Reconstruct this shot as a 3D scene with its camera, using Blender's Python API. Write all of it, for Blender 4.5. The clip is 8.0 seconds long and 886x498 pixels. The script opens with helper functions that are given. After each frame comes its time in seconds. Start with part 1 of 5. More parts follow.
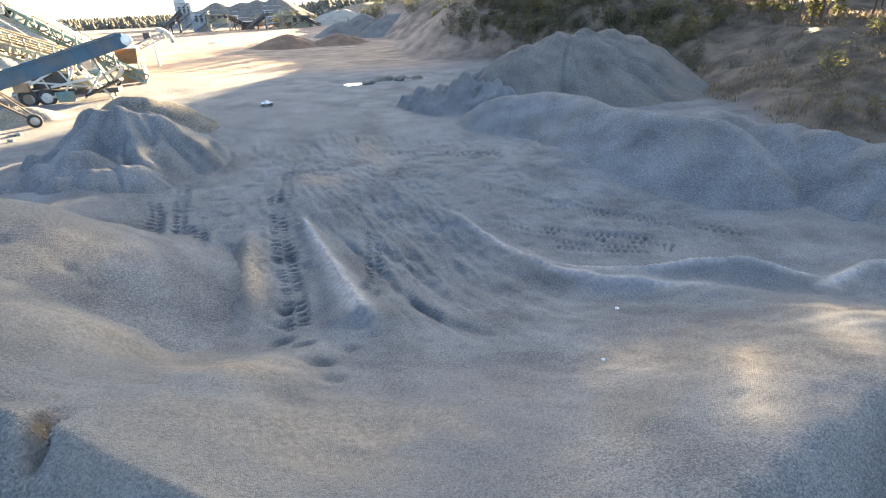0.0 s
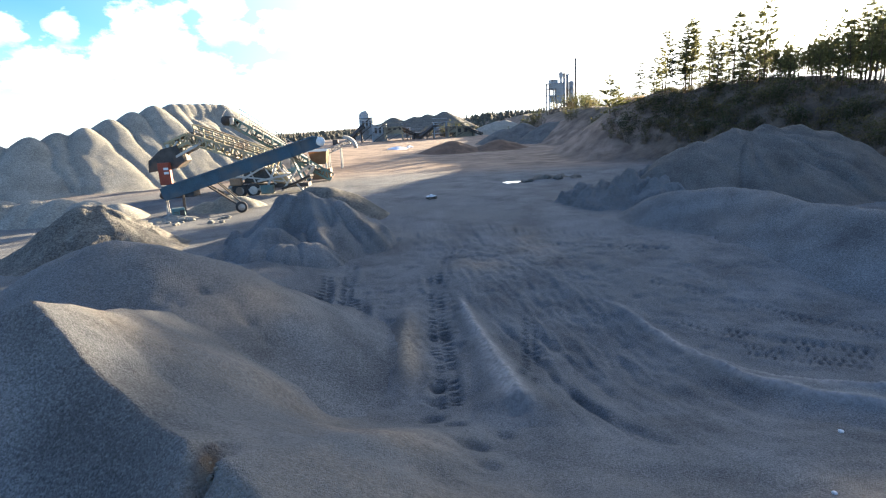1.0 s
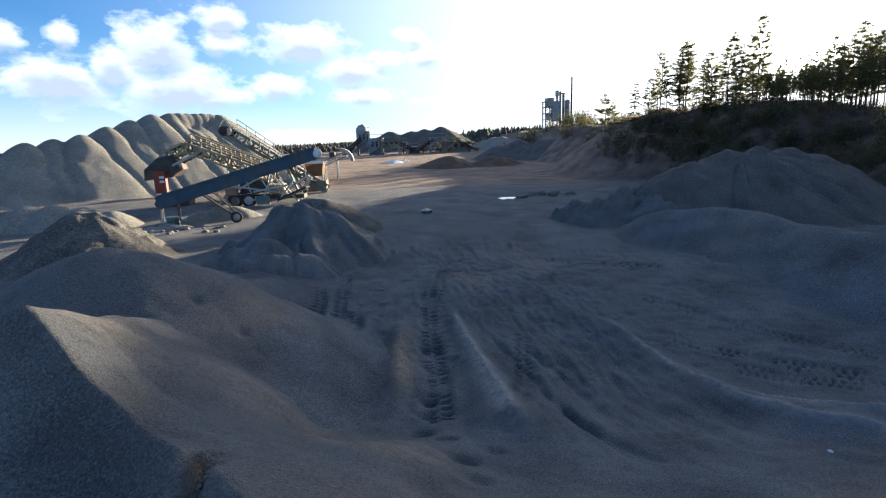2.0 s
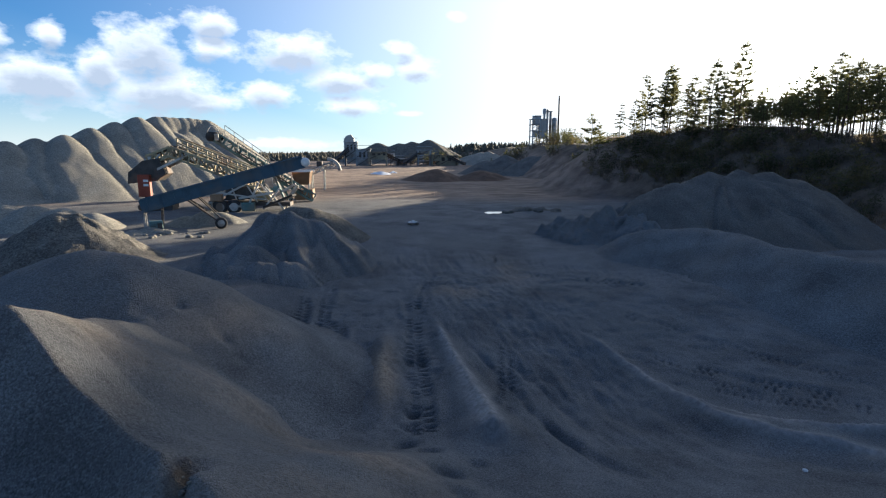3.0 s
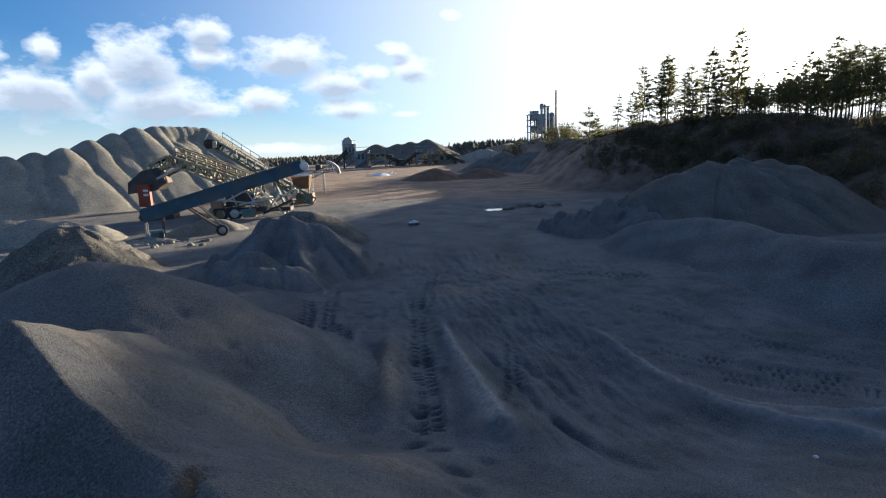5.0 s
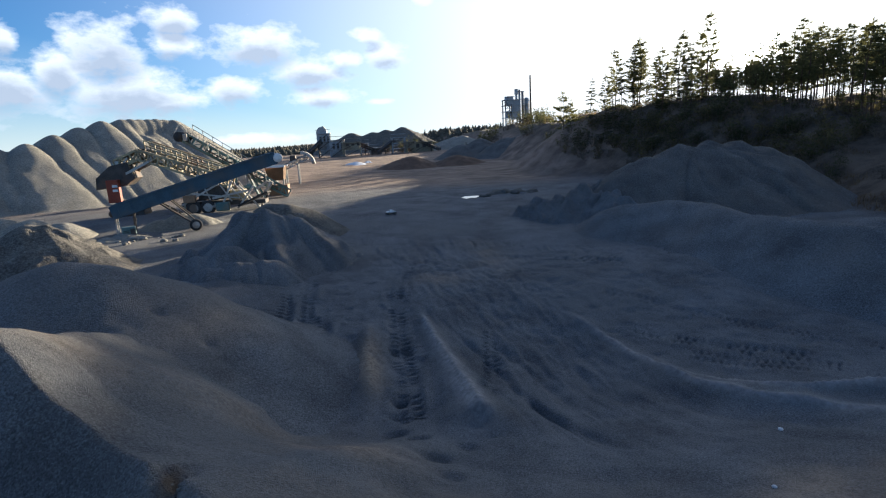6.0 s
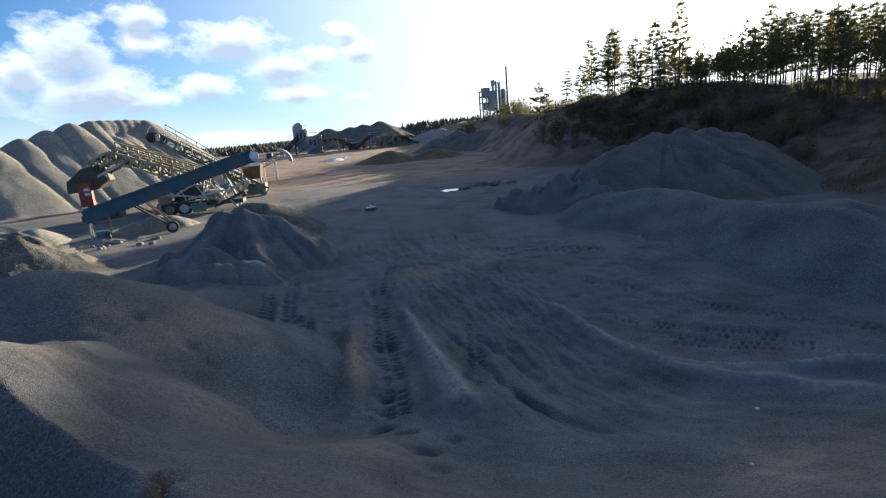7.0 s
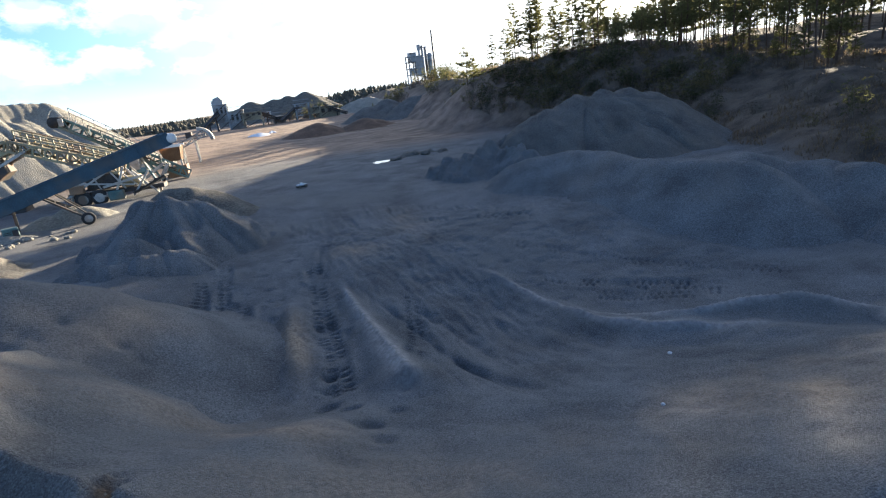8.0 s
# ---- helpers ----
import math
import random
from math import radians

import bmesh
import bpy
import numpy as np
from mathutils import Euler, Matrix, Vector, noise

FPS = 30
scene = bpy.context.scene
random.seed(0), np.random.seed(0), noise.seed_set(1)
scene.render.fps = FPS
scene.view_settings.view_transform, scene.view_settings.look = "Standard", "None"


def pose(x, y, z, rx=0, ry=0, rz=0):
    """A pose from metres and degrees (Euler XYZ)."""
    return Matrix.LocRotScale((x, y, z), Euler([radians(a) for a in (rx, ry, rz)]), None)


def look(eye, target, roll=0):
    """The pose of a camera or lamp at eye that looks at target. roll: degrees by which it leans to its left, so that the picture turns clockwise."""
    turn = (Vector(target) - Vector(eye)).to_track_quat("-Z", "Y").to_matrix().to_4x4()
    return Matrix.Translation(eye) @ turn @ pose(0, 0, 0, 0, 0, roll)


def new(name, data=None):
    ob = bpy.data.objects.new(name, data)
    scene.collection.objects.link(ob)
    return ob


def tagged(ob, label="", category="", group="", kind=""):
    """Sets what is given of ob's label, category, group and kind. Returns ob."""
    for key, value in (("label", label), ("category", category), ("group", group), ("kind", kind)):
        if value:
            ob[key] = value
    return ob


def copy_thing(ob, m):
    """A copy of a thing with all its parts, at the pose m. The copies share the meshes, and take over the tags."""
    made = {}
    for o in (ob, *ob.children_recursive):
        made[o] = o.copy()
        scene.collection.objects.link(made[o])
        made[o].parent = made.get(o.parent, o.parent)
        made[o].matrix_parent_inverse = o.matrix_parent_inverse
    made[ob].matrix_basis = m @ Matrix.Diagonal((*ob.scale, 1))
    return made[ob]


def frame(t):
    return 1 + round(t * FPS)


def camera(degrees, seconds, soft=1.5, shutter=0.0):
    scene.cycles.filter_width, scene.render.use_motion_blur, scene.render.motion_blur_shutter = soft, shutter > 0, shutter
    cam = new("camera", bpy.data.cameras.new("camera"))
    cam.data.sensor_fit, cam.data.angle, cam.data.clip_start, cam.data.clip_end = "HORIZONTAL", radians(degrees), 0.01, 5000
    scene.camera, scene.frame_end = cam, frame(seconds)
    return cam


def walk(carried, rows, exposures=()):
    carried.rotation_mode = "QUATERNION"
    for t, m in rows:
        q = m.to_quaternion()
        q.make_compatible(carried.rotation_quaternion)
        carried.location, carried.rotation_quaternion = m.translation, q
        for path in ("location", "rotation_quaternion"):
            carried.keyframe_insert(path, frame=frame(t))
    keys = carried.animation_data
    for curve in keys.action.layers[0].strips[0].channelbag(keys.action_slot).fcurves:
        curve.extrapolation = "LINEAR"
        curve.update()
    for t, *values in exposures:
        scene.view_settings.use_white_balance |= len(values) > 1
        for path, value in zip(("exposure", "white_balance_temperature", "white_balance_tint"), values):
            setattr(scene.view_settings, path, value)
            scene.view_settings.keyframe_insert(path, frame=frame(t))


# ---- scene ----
cam = camera(79.1, 8.0, soft=1.2)
PATH = [(0.0, pose(0.387, -0.338, 5.591, 65.62, 1.87, -20.09)),
        (0.5, pose(0.119, 0.117, 5.130, 73.19, 2.89, -9.28)),
        (1.0, pose(0.094, 0.067, 5.042, 77.06, 3.10, -4.25)),
        (1.5, pose(0.098, 0.027, 5.035, 77.77, 2.65, -3.64)),
        (2.8, pose(0.020, -0.020, 5.035, 79.90, 0.26, -6.62)),
        (3.0, pose(0.009, -0.049, 5.035, 79.94, -0.12, -5.95)),
        (3.5, pose(0.000, 0.003, 4.999, 80.14, -0.71, -4.16)),
        (4.0, pose(0.001, 0.010, 4.999, 80.11, -0.46, -3.92)),
        (4.5, pose(0.006, 0.000, 5.005, 80.27, 0.93, -4.59)),
        (6.0, pose(0.080, -0.112, 5.096, 78.38, 3.13, -8.61)),
        (6.5, pose(0.089, -0.148, 5.121, 78.13, 3.69, -9.58)),
        (7.0, pose(0.093, -0.156, 5.136, 77.50, 4.55, -10.92)),
        (7.5, pose(0.101, -0.205, 5.172, 76.42, 4.70, -13.44)),
        (8.0, pose(0.202, -0.419, 5.343, 73.34, 6.90, -18.27))]
EXPOSURES = [(0.0, 4.15, 7500, 8), (0.5, 3.68, 6750, 8), (1.0, 2.97, 6200, 8), (1.5, 2.38, 5850, 8), (3.0, 1.79, 5800, 8), (4.5, 1.65, 5800, 8), (6.0, 1.75, 5750, 8), (7.0, 1.85, 5780, 8), (8.0, 2.44, 5900, 8)]
walk(cam, PATH, EXPOSURES)

# ---------------------------------------------------------------- light
SUN_AZ, SUN_EL = radians(43.0), radians(7.5)
world = bpy.data.worlds.new("sky")
scene.world = world
world.use_nodes = True
wn, wl = world.node_tree.nodes, world.node_tree.links
wn.clear()


def wmath(op, a, b=None, c=None, clamp=False):
    """A math node of the sky; sockets or numbers go in."""
    n = wn.new("ShaderNodeMath")
    n.operation, n.use_clamp = op, clamp
    for k, v in enumerate((a, b, c)):
        if isinstance(v, (int, float)):
            n.inputs[k].default_value = v
        elif v is not None:
            wl.new(v, n.inputs[k])
    return n.outputs[0]


w_out = wn.new("ShaderNodeOutputWorld")
w_bg = wn.new("ShaderNodeBackground")
w_sky = wn.new("ShaderNodeTexSky")
w_sky.sky_type = "NISHITA"
w_sky.sun_disc = False
w_sky.sun_elevation = SUN_EL
w_sky.sun_rotation = SUN_AZ
w_sky.air_density, w_sky.dust_density, w_sky.ozone_density = 0.9, 0.2, 4.0
SKY = 0.13
w_co = wn.new("ShaderNodeTexCoord")
w_xyz = wn.new("ShaderNodeSeparateXYZ")
wl.new(w_co.outputs["Generated"], w_xyz.inputs[0])
# azimuth and elevation in degrees, and the place on a flat layer of cloud
w_az = wmath("MULTIPLY", wmath("ARCTAN2", w_xyz.outputs[0], w_xyz.outputs[1]), 57.2958)
w_el = wmath("MULTIPLY", wmath("ARCSINE", w_xyz.outputs[2]), 57.2958)
w_flat = wn.new("ShaderNodeCombineXYZ")
wl.new(w_az, w_flat.inputs[0])
wl.new(wmath("MULTIPLY", w_el, 1.7), w_flat.inputs[1])


def wnoise(scale, detail, rough):
    n = wn.new("ShaderNodeTexNoise")
    n.inputs["Scale"].default_value, n.inputs["Detail"].default_value, n.inputs["Roughness"].default_value = scale, detail, rough
    wl.new(w_flat.outputs[0], n.inputs["Vector"])
    return n.outputs[0]


w_puff, w_wide = wnoise(0.34, 7, 0.6), wnoise(0.045, 3, 0.5)
# cumulus: azimuth, elevation, half width, half height
CLOUDS = [(-41.0, 11.0, 2.6, 1.5), (-38.0, 7.4, 4.0, 2.0), (-32.9, 9.2, 1.3, 1.2), (-28.9, 9.7, 1.2, 1.1), (-29.8, 6.0, 4.4, 2.2), (-25.8, 7.1, 2.2, 1.9), (-21.9, 8.8, 3.0, 2.9), (-20.7, 5.5, 5.6, 2.1),
          (-16.2, 11.8, 2.0, 1.3), (-16.5, 9.6, 2.6, 1.1), (-17.5, 4.9, 3.9, 1.2), (-8.9, 9.6, 4.1, 1.8), (-4.5, 7.3, 3.8, 1.4), (-11.5, 5.7, 2.6, 1.3), (1.6, 10.4, 1.6, 0.7), (3.2, 8.5, 2.1, 1.2),
          (-0.8, 8.2, 1.8, 0.9), (7.4, 13.4, 1.0, 0.5), (-3.4, 4.8, 3.3, 1.0), (2.2, 4.1, 1.3, 0.3), (-10.0, 1.0, 4.2, 0.5)]


def wmass(el_socket):
    """How deep a place lies inside the nearest cumulus."""
    out = None
    for az, el, hw, hh in CLOUDS:
        dx = wmath("DIVIDE", wmath("SUBTRACT", w_az, float(az)), float(hw))
        dy = wmath("DIVIDE", wmath("SUBTRACT", el_socket, float(el)), float(hh))
        near = wmath("SUBTRACT", 1.0, wmath("SQRT", wmath("ADD", wmath("MULTIPLY", dx, dx), wmath("MULTIPLY", dy, dy))))
        out = near if out is None else wmath("MAXIMUM", out, near)
    return out


w_mass, w_above = wmass(w_el), wmass(wmath("ADD", w_el, 1.1))
# elsewhere the same broken cloud goes on
w_else = wmath("MULTIPLY", wmath("SUBTRACT", w_wide, 0.60), 3.0)
w_away = wmath("MULTIPLY", wmath("SUBTRACT", wmath("ABSOLUTE", wmath("SUBTRACT", w_az, -3.0)), 45.0), 0.2, clamp=True)
w_mass = wmath("MAXIMUM", wmath("MAXIMUM", w_mass, -1.0), wmath("SUBTRACT", w_else, wmath("SUBTRACT", 1.0, w_away)))
w_edge = wmath("ADD", w_mass, wmath("MULTIPLY", wmath("SUBTRACT", w_puff, 0.5), 2.6))
w_cloud = wmath("MULTIPLY", wmath("ADD", w_edge, 0.22), 1.5, clamp=True)
w_cloud = wmath("MULTIPLY", w_cloud, 0.92)
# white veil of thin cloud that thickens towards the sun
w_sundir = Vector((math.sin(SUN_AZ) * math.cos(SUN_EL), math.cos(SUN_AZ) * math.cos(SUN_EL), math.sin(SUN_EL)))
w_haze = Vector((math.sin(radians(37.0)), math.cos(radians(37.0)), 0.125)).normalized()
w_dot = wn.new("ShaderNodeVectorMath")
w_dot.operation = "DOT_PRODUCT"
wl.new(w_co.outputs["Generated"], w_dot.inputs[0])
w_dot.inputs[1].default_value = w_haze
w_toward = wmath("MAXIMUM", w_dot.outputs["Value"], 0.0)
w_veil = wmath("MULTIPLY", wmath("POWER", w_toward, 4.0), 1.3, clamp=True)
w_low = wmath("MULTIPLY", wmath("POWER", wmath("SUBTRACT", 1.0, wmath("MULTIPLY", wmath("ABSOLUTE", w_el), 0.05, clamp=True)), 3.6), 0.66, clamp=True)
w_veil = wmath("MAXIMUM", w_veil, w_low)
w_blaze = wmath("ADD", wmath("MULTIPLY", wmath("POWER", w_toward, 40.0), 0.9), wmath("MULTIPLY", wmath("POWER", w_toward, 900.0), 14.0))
w_tint = wn.new("ShaderNodeMix")
w_tint.data_type = "RGBA"
w_tint.blend_type = "MULTIPLY"
w_tint.inputs[0].default_value = 1.0
wl.new(w_sky.outputs[0], w_tint.inputs[6])
w_tint.inputs[7].default_value = (0.78 * SKY, 1.05 * SKY, 1.20 * SKY, 1)


def wmix(fac, a, colour):
    n = wn.new("ShaderNodeMix")
    n.data_type = "RGBA"
    wl.new(fac, n.inputs[0])
    wl.new(a, n.inputs[6])
    if isinstance(colour, tuple):
        n.inputs[7].default_value = (*colour, 1)
    else:
        wl.new(colour, n.inputs[7])
    return n.outputs[2]


w_white = wn.new("ShaderNodeRGB").outputs[0]
w_white.default_value = (0.88, 0.89, 0.90, 1)
w_under = wmath("ADD", w_above, wmath("MULTIPLY", wmath("SUBTRACT", w_puff, 0.5), 1.2))
w_body = wmix(wmath("MULTIPLY", wmath("SUBTRACT", w_under, 0.0), 1.6, clamp=True), w_white, (0.47, 0.51, 0.58))
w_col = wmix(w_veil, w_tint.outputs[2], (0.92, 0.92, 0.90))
w_col = wmix(w_cloud, w_col, w_body)
w_sum = wn.new("ShaderNodeMix")
w_sum.data_type, w_sum.blend_type = "RGBA", "ADD"
w_sum.inputs[0].default_value = 1.0
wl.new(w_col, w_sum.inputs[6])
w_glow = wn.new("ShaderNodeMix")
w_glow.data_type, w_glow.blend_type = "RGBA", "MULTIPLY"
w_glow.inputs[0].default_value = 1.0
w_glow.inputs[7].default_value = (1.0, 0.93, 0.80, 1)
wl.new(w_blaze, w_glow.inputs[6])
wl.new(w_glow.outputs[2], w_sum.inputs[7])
w_bg.inputs[1].default_value = 0.385
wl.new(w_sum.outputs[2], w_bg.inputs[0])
wl.new(w_bg.outputs[0], w_out.inputs[0])

sun = new("sun", bpy.data.lights.new("sun", "SUN"))
sun.data.energy, sun.data.angle, sun.data.color = 5.0, radians(0.8), (1.0, 0.80, 0.55)
sun.matrix_world = look((0, 0, 0), -w_sundir)
# ---------------------------------------------------------------- materials
def material(name, tones, scale=1.0, rough=0.9, metal=0.0, bump=0.3, fine=30.0, stain=None, stain_scale=0.15, spec=0.3, stones=0.0, speck=(0.66, 1.36)):
    """tones: two colours mixed by noise at two scales; stain: a third colour in large patches."""
    m = bpy.data.materials.new(name)
    m.use_nodes = True
    n, l = m.node_tree.nodes, m.node_tree.links
    b = n["Principled BSDF"]
    b.inputs["Roughness"].default_value = rough
    b.inputs["Metallic"].default_value = metal
    b.inputs["Specular IOR Level"].default_value = spec
    co = n.new("ShaderNodeNewGeometry")
    big, small = n.new("ShaderNodeTexNoise"), n.new("ShaderNodeTexNoise")
    for t, s, d in ((big, scale, 5), (small, fine, 3)):
        t.inputs["Scale"].default_value, t.inputs["Detail"].default_value = s, d
        l.new(co.outputs["Position"], t.inputs["Vector"])
    mixf = n.new("ShaderNodeMix")
    mixf.inputs[0].default_value = 0.5
    l.new(big.outputs[0], mixf.inputs[2])
    l.new(small.outputs[0], mixf.inputs[3])
    ramp = n.new("ShaderNodeValToRGB")
    ramp.color_ramp.elements[0].position, ramp.color_ramp.elements[1].position = 0.36, 0.64
    ramp.color_ramp.elements[0].color, ramp.color_ramp.elements[1].color = (*tones[0], 1), (*tones[1], 1)
    l.new(mixf.outputs[0], ramp.inputs[0])
    col = ramp.outputs[0]
    if stain:
        sn = n.new("ShaderNodeTexNoise")
        sn.inputs["Scale"].default_value, sn.inputs["Detail"].default_value = stain_scale, 4
        l.new(co.outputs["Position"], sn.inputs["Vector"])
        sr = n.new("ShaderNodeMapRange")
        sr.inputs[1].default_value, sr.inputs[2].default_value = 0.5, 0.68
        l.new(sn.outputs[0], sr.inputs[0])
        mx = n.new("ShaderNodeMix")
        mx.data_type = "RGBA"
        l.new(sr.outputs[0], mx.inputs[0])
        l.new(col, mx.inputs[6])
        mx.inputs[7].default_value = (*stain, 1)
        col = mx.outputs[2]
    if stones:
        vo = n.new("ShaderNodeTexVoronoi")
        vo.inputs["Scale"].default_value = stones
        l.new(co.outputs["Position"], vo.inputs["Vector"])
        grey = n.new("ShaderNodeSeparateColor")
        l.new(vo.outputs["Color"], grey.inputs[0])
        vr = n.new("ShaderNodeMapRange")
        vr.inputs[3].default_value, vr.inputs[4].default_value = speck
        l.new(grey.outputs[0], vr.inputs[0])
        vm = n.new("ShaderNodeMix")
        vm.data_type, vm.blend_type = "RGBA", "MULTIPLY"
        vm.inputs[0].default_value = 1.0
        l.new(col, vm.inputs[6])
        l.new(vr.outputs[0], vm.inputs[7])
        col = vm.outputs[2]
    l.new(col, b.inputs["Base Color"])
    if bump:
        bp = n.new("ShaderNodeBump")
        bp.inputs["Strength"].default_value, bp.inputs["Distance"].default_value = bump, 0.6 / fine
        if stones:
            sub = n.new("ShaderNodeMath")
            sub.operation = "SUBTRACT"
            l.new(small.outputs[0], sub.inputs[0])
            l.new(vo.outputs["Distance"], sub.inputs[1])
            l.new(sub.outputs[0], bp.inputs["Height"])
        else:
            l.new(small.outputs[0], bp.inputs["Height"])
        l.new(bp.outputs[0], b.inputs["Normal"])
    return m


GRAVEL_DARK = material("dark gravel", ((0.07, 0.064, 0.055), (0.18, 0.165, 0.14)), 1.5, 0.95, 0, 0.8, 12, stones=24)
GRAVEL_PALE = material("crushed rock", ((0.19, 0.178, 0.15), (0.33, 0.31, 0.26)), 0.6, 0.95, 0, 0.9, 9, (0.26, 0.24, 0.2), 0.12, stones=16, speck=(0.75, 1.25))
BROWN = material("brown gravel", ((0.08, 0.048, 0.032), (0.18, 0.11, 0.072)), 0.8, 0.95, 0, 0.6, 8)
EARTH_DARK = material("dark damp earth", ((0.02, 0.015, 0.01), (0.06, 0.045, 0.03)), 6, 0.95, 0, 0.6, 40)
BARK = material("pine bark", ((0.05, 0.035, 0.025), (0.14, 0.09, 0.06)), 6, 0.9, 0, 0.4, 40)
NEEDLES = material("pine needles", ((0.08, 0.085, 0.035), (0.2, 0.19, 0.08)), 2.0, 0.7, 0, 0, 9)


def leafy(m, share=0.72):
    """Lets light through a leaf material."""
    n, l = m.node_tree.nodes, m.node_tree.links
    b = n["Principled BSDF"]
    t = n.new("ShaderNodeBsdfTranslucent")
    l.new(b.inputs["Base Color"].links[0].from_socket, t.inputs["Color"])
    mx = n.new("ShaderNodeMixShader")
    mx.inputs[0].default_value = share
    l.new(b.outputs[0], mx.inputs[1])
    l.new(t.outputs[0], mx.inputs[2])
    l.new(mx.outputs[0], n["Material Output"].inputs["Surface"])
    return m


def ground_material():
    m = material("quarry floor", ((0.075, 0.075, 0.076), (0.20, 0.20, 0.198)), 0.7, 0.95, 0, 1.0, 34, (0.15, 0.148, 0.143), 0.22, stones=70)
    n, l = m.node_tree.nodes, m.node_tree.links
    b = n["Principled BSDF"]
    col = b.inputs["Base Color"].links[0].from_socket
    at = n.new("ShaderNodeVertexColor")
    at.layer_name = "soil"
    sep = n.new("ShaderNodeSeparateColor")
    l.new(at.outputs[0], sep.inputs[0])
    co = n.new("ShaderNodeNewGeometry")

    def two(c0, c1, scale, stretch=(1, 1, 1)):
        mp = n.new("ShaderNodeMapping")
        mp.inputs["Scale"].default_value = stretch
        l.new(co.outputs["Position"], mp.inputs["Vector"])
        t = n.new("ShaderNodeTexNoise")
        t.inputs["Scale"].default_value, t.inputs["Detail"].default_value, t.inputs["Roughness"].default_value = scale, 8, 0.65
        l.new(mp.outputs[0], t.inputs["Vector"])
        r = n.new("ShaderNodeValToRGB")
        r.color_ramp.elements[0].position, r.color_ramp.elements[1].position = 0.38, 0.62
        r.color_ramp.elements[0].color, r.color_ramp.elements[1].color = (*c0, 1), (*c1, 1)
        l.new(t.outputs[0], r.inputs[0])
        return r.outputs[0]

    for out, tone in ((0, two((0.15, 0.10, 0.07), (0.34, 0.235, 0.165), 0.35, (1, 2.2, 1))), (1, two((0.055, 0.042, 0.031), (0.16, 0.118, 0.084), 0.6)),
                      (2, two((0.14, 0.095, 0.07), (0.30, 0.21, 0.155), 0.5))):
        mx = n.new("ShaderNodeMix")
        mx.data_type = "RGBA"
        l.new(sep.outputs[out], mx.inputs[0])
        l.new(col, mx.inputs[6])
        l.new(tone, mx.inputs[7])
        col = mx.outputs[2]
    # light painted into the colour by mask: pale crests, then warm patches
    lit_mask = n.new("ShaderNodeVertexColor")
    lit_mask.layer_name = "lit_tint"
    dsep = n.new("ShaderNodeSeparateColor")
    l.new(lit_mask.outputs[0], dsep.inputs[0])
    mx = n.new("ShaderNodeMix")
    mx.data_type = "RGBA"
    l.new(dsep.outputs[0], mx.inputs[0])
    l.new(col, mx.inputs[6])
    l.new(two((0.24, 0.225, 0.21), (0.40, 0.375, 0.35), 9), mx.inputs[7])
    # warm sunlight mixed into the base colour as tan
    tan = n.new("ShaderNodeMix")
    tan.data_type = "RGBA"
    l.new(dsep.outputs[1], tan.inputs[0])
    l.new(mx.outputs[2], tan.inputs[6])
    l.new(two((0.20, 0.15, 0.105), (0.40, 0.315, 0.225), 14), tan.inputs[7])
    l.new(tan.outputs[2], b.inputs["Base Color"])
    return m


GROUND = ground_material()
GRAVEL = material("heaped grey gravel", ((0.08, 0.08, 0.081), (0.20, 0.20, 0.198)), 0.8, 0.95, 0, 1.0, 26, (0.155, 0.145, 0.135), 0.25, stones=55)
GRAVEL_DUN = material("dun gravel", ((0.075, 0.07, 0.065), (0.17, 0.16, 0.148)), 0.7, 0.95, 0, 1.0, 20, (0.15, 0.13, 0.11), 0.25, stones=45)
GRASS = material("dead grass", ((0.10, 0.075, 0.048), (0.24, 0.185, 0.12)), 1.2, 0.85, 0, 0, 9)
TWIG = material("bare twigs", ((0.08, 0.062, 0.045), (0.18, 0.14, 0.1)), 3, 0.85, 0, 0, 20)
LEAF_OLIVE = material("olive leaves", ((0.085, 0.075, 0.03), (0.2, 0.165, 0.075)), 1.5, 0.7, 0, 0, 9)
SPRUCE = material("spruce needles", ((0.045, 0.052, 0.024), (0.11, 0.11, 0.05)), 1.5, 0.7, 0, 0, 9)
WOOD_FAR = material("distant mixed wood", ((0.06, 0.058, 0.04), (0.13, 0.115, 0.085)), 0.2, 0.9, 0, 0, 2)
SNOW = material("old snow", ((0.60, 0.62, 0.66), (0.80, 0.82, 0.84)), 1.5, 0.7, 0, 0.2, 12)
STONE_WHITE = material("white stone", ((0.55, 0.54, 0.52), (0.75, 0.74, 0.72)), 6, 0.8, 0, 0.2, 40)
WATER = material("puddle water", ((0.02, 0.02, 0.02), (0.035, 0.03, 0.028)), 2, 0.04, 0, 0.02, 3, None, 0.2, 0.6)

for leaf in (NEEDLES, LEAF_OLIVE, SPRUCE, GRASS):
    leafy(leaf)
# ---------------------------------------------------------------- relief
def _hash(ix, iy, seed):
    h = (ix.astype(np.int64) * 374761393 + iy.astype(np.int64) * 668265263 + seed * 974711) & 0x7FFFFFFF
    h = ((h ^ (h >> 13)) * 1274126177) & 0x7FFFFFFF
    return ((h ^ (h >> 16)) & 0xFFFF) / 65535.0


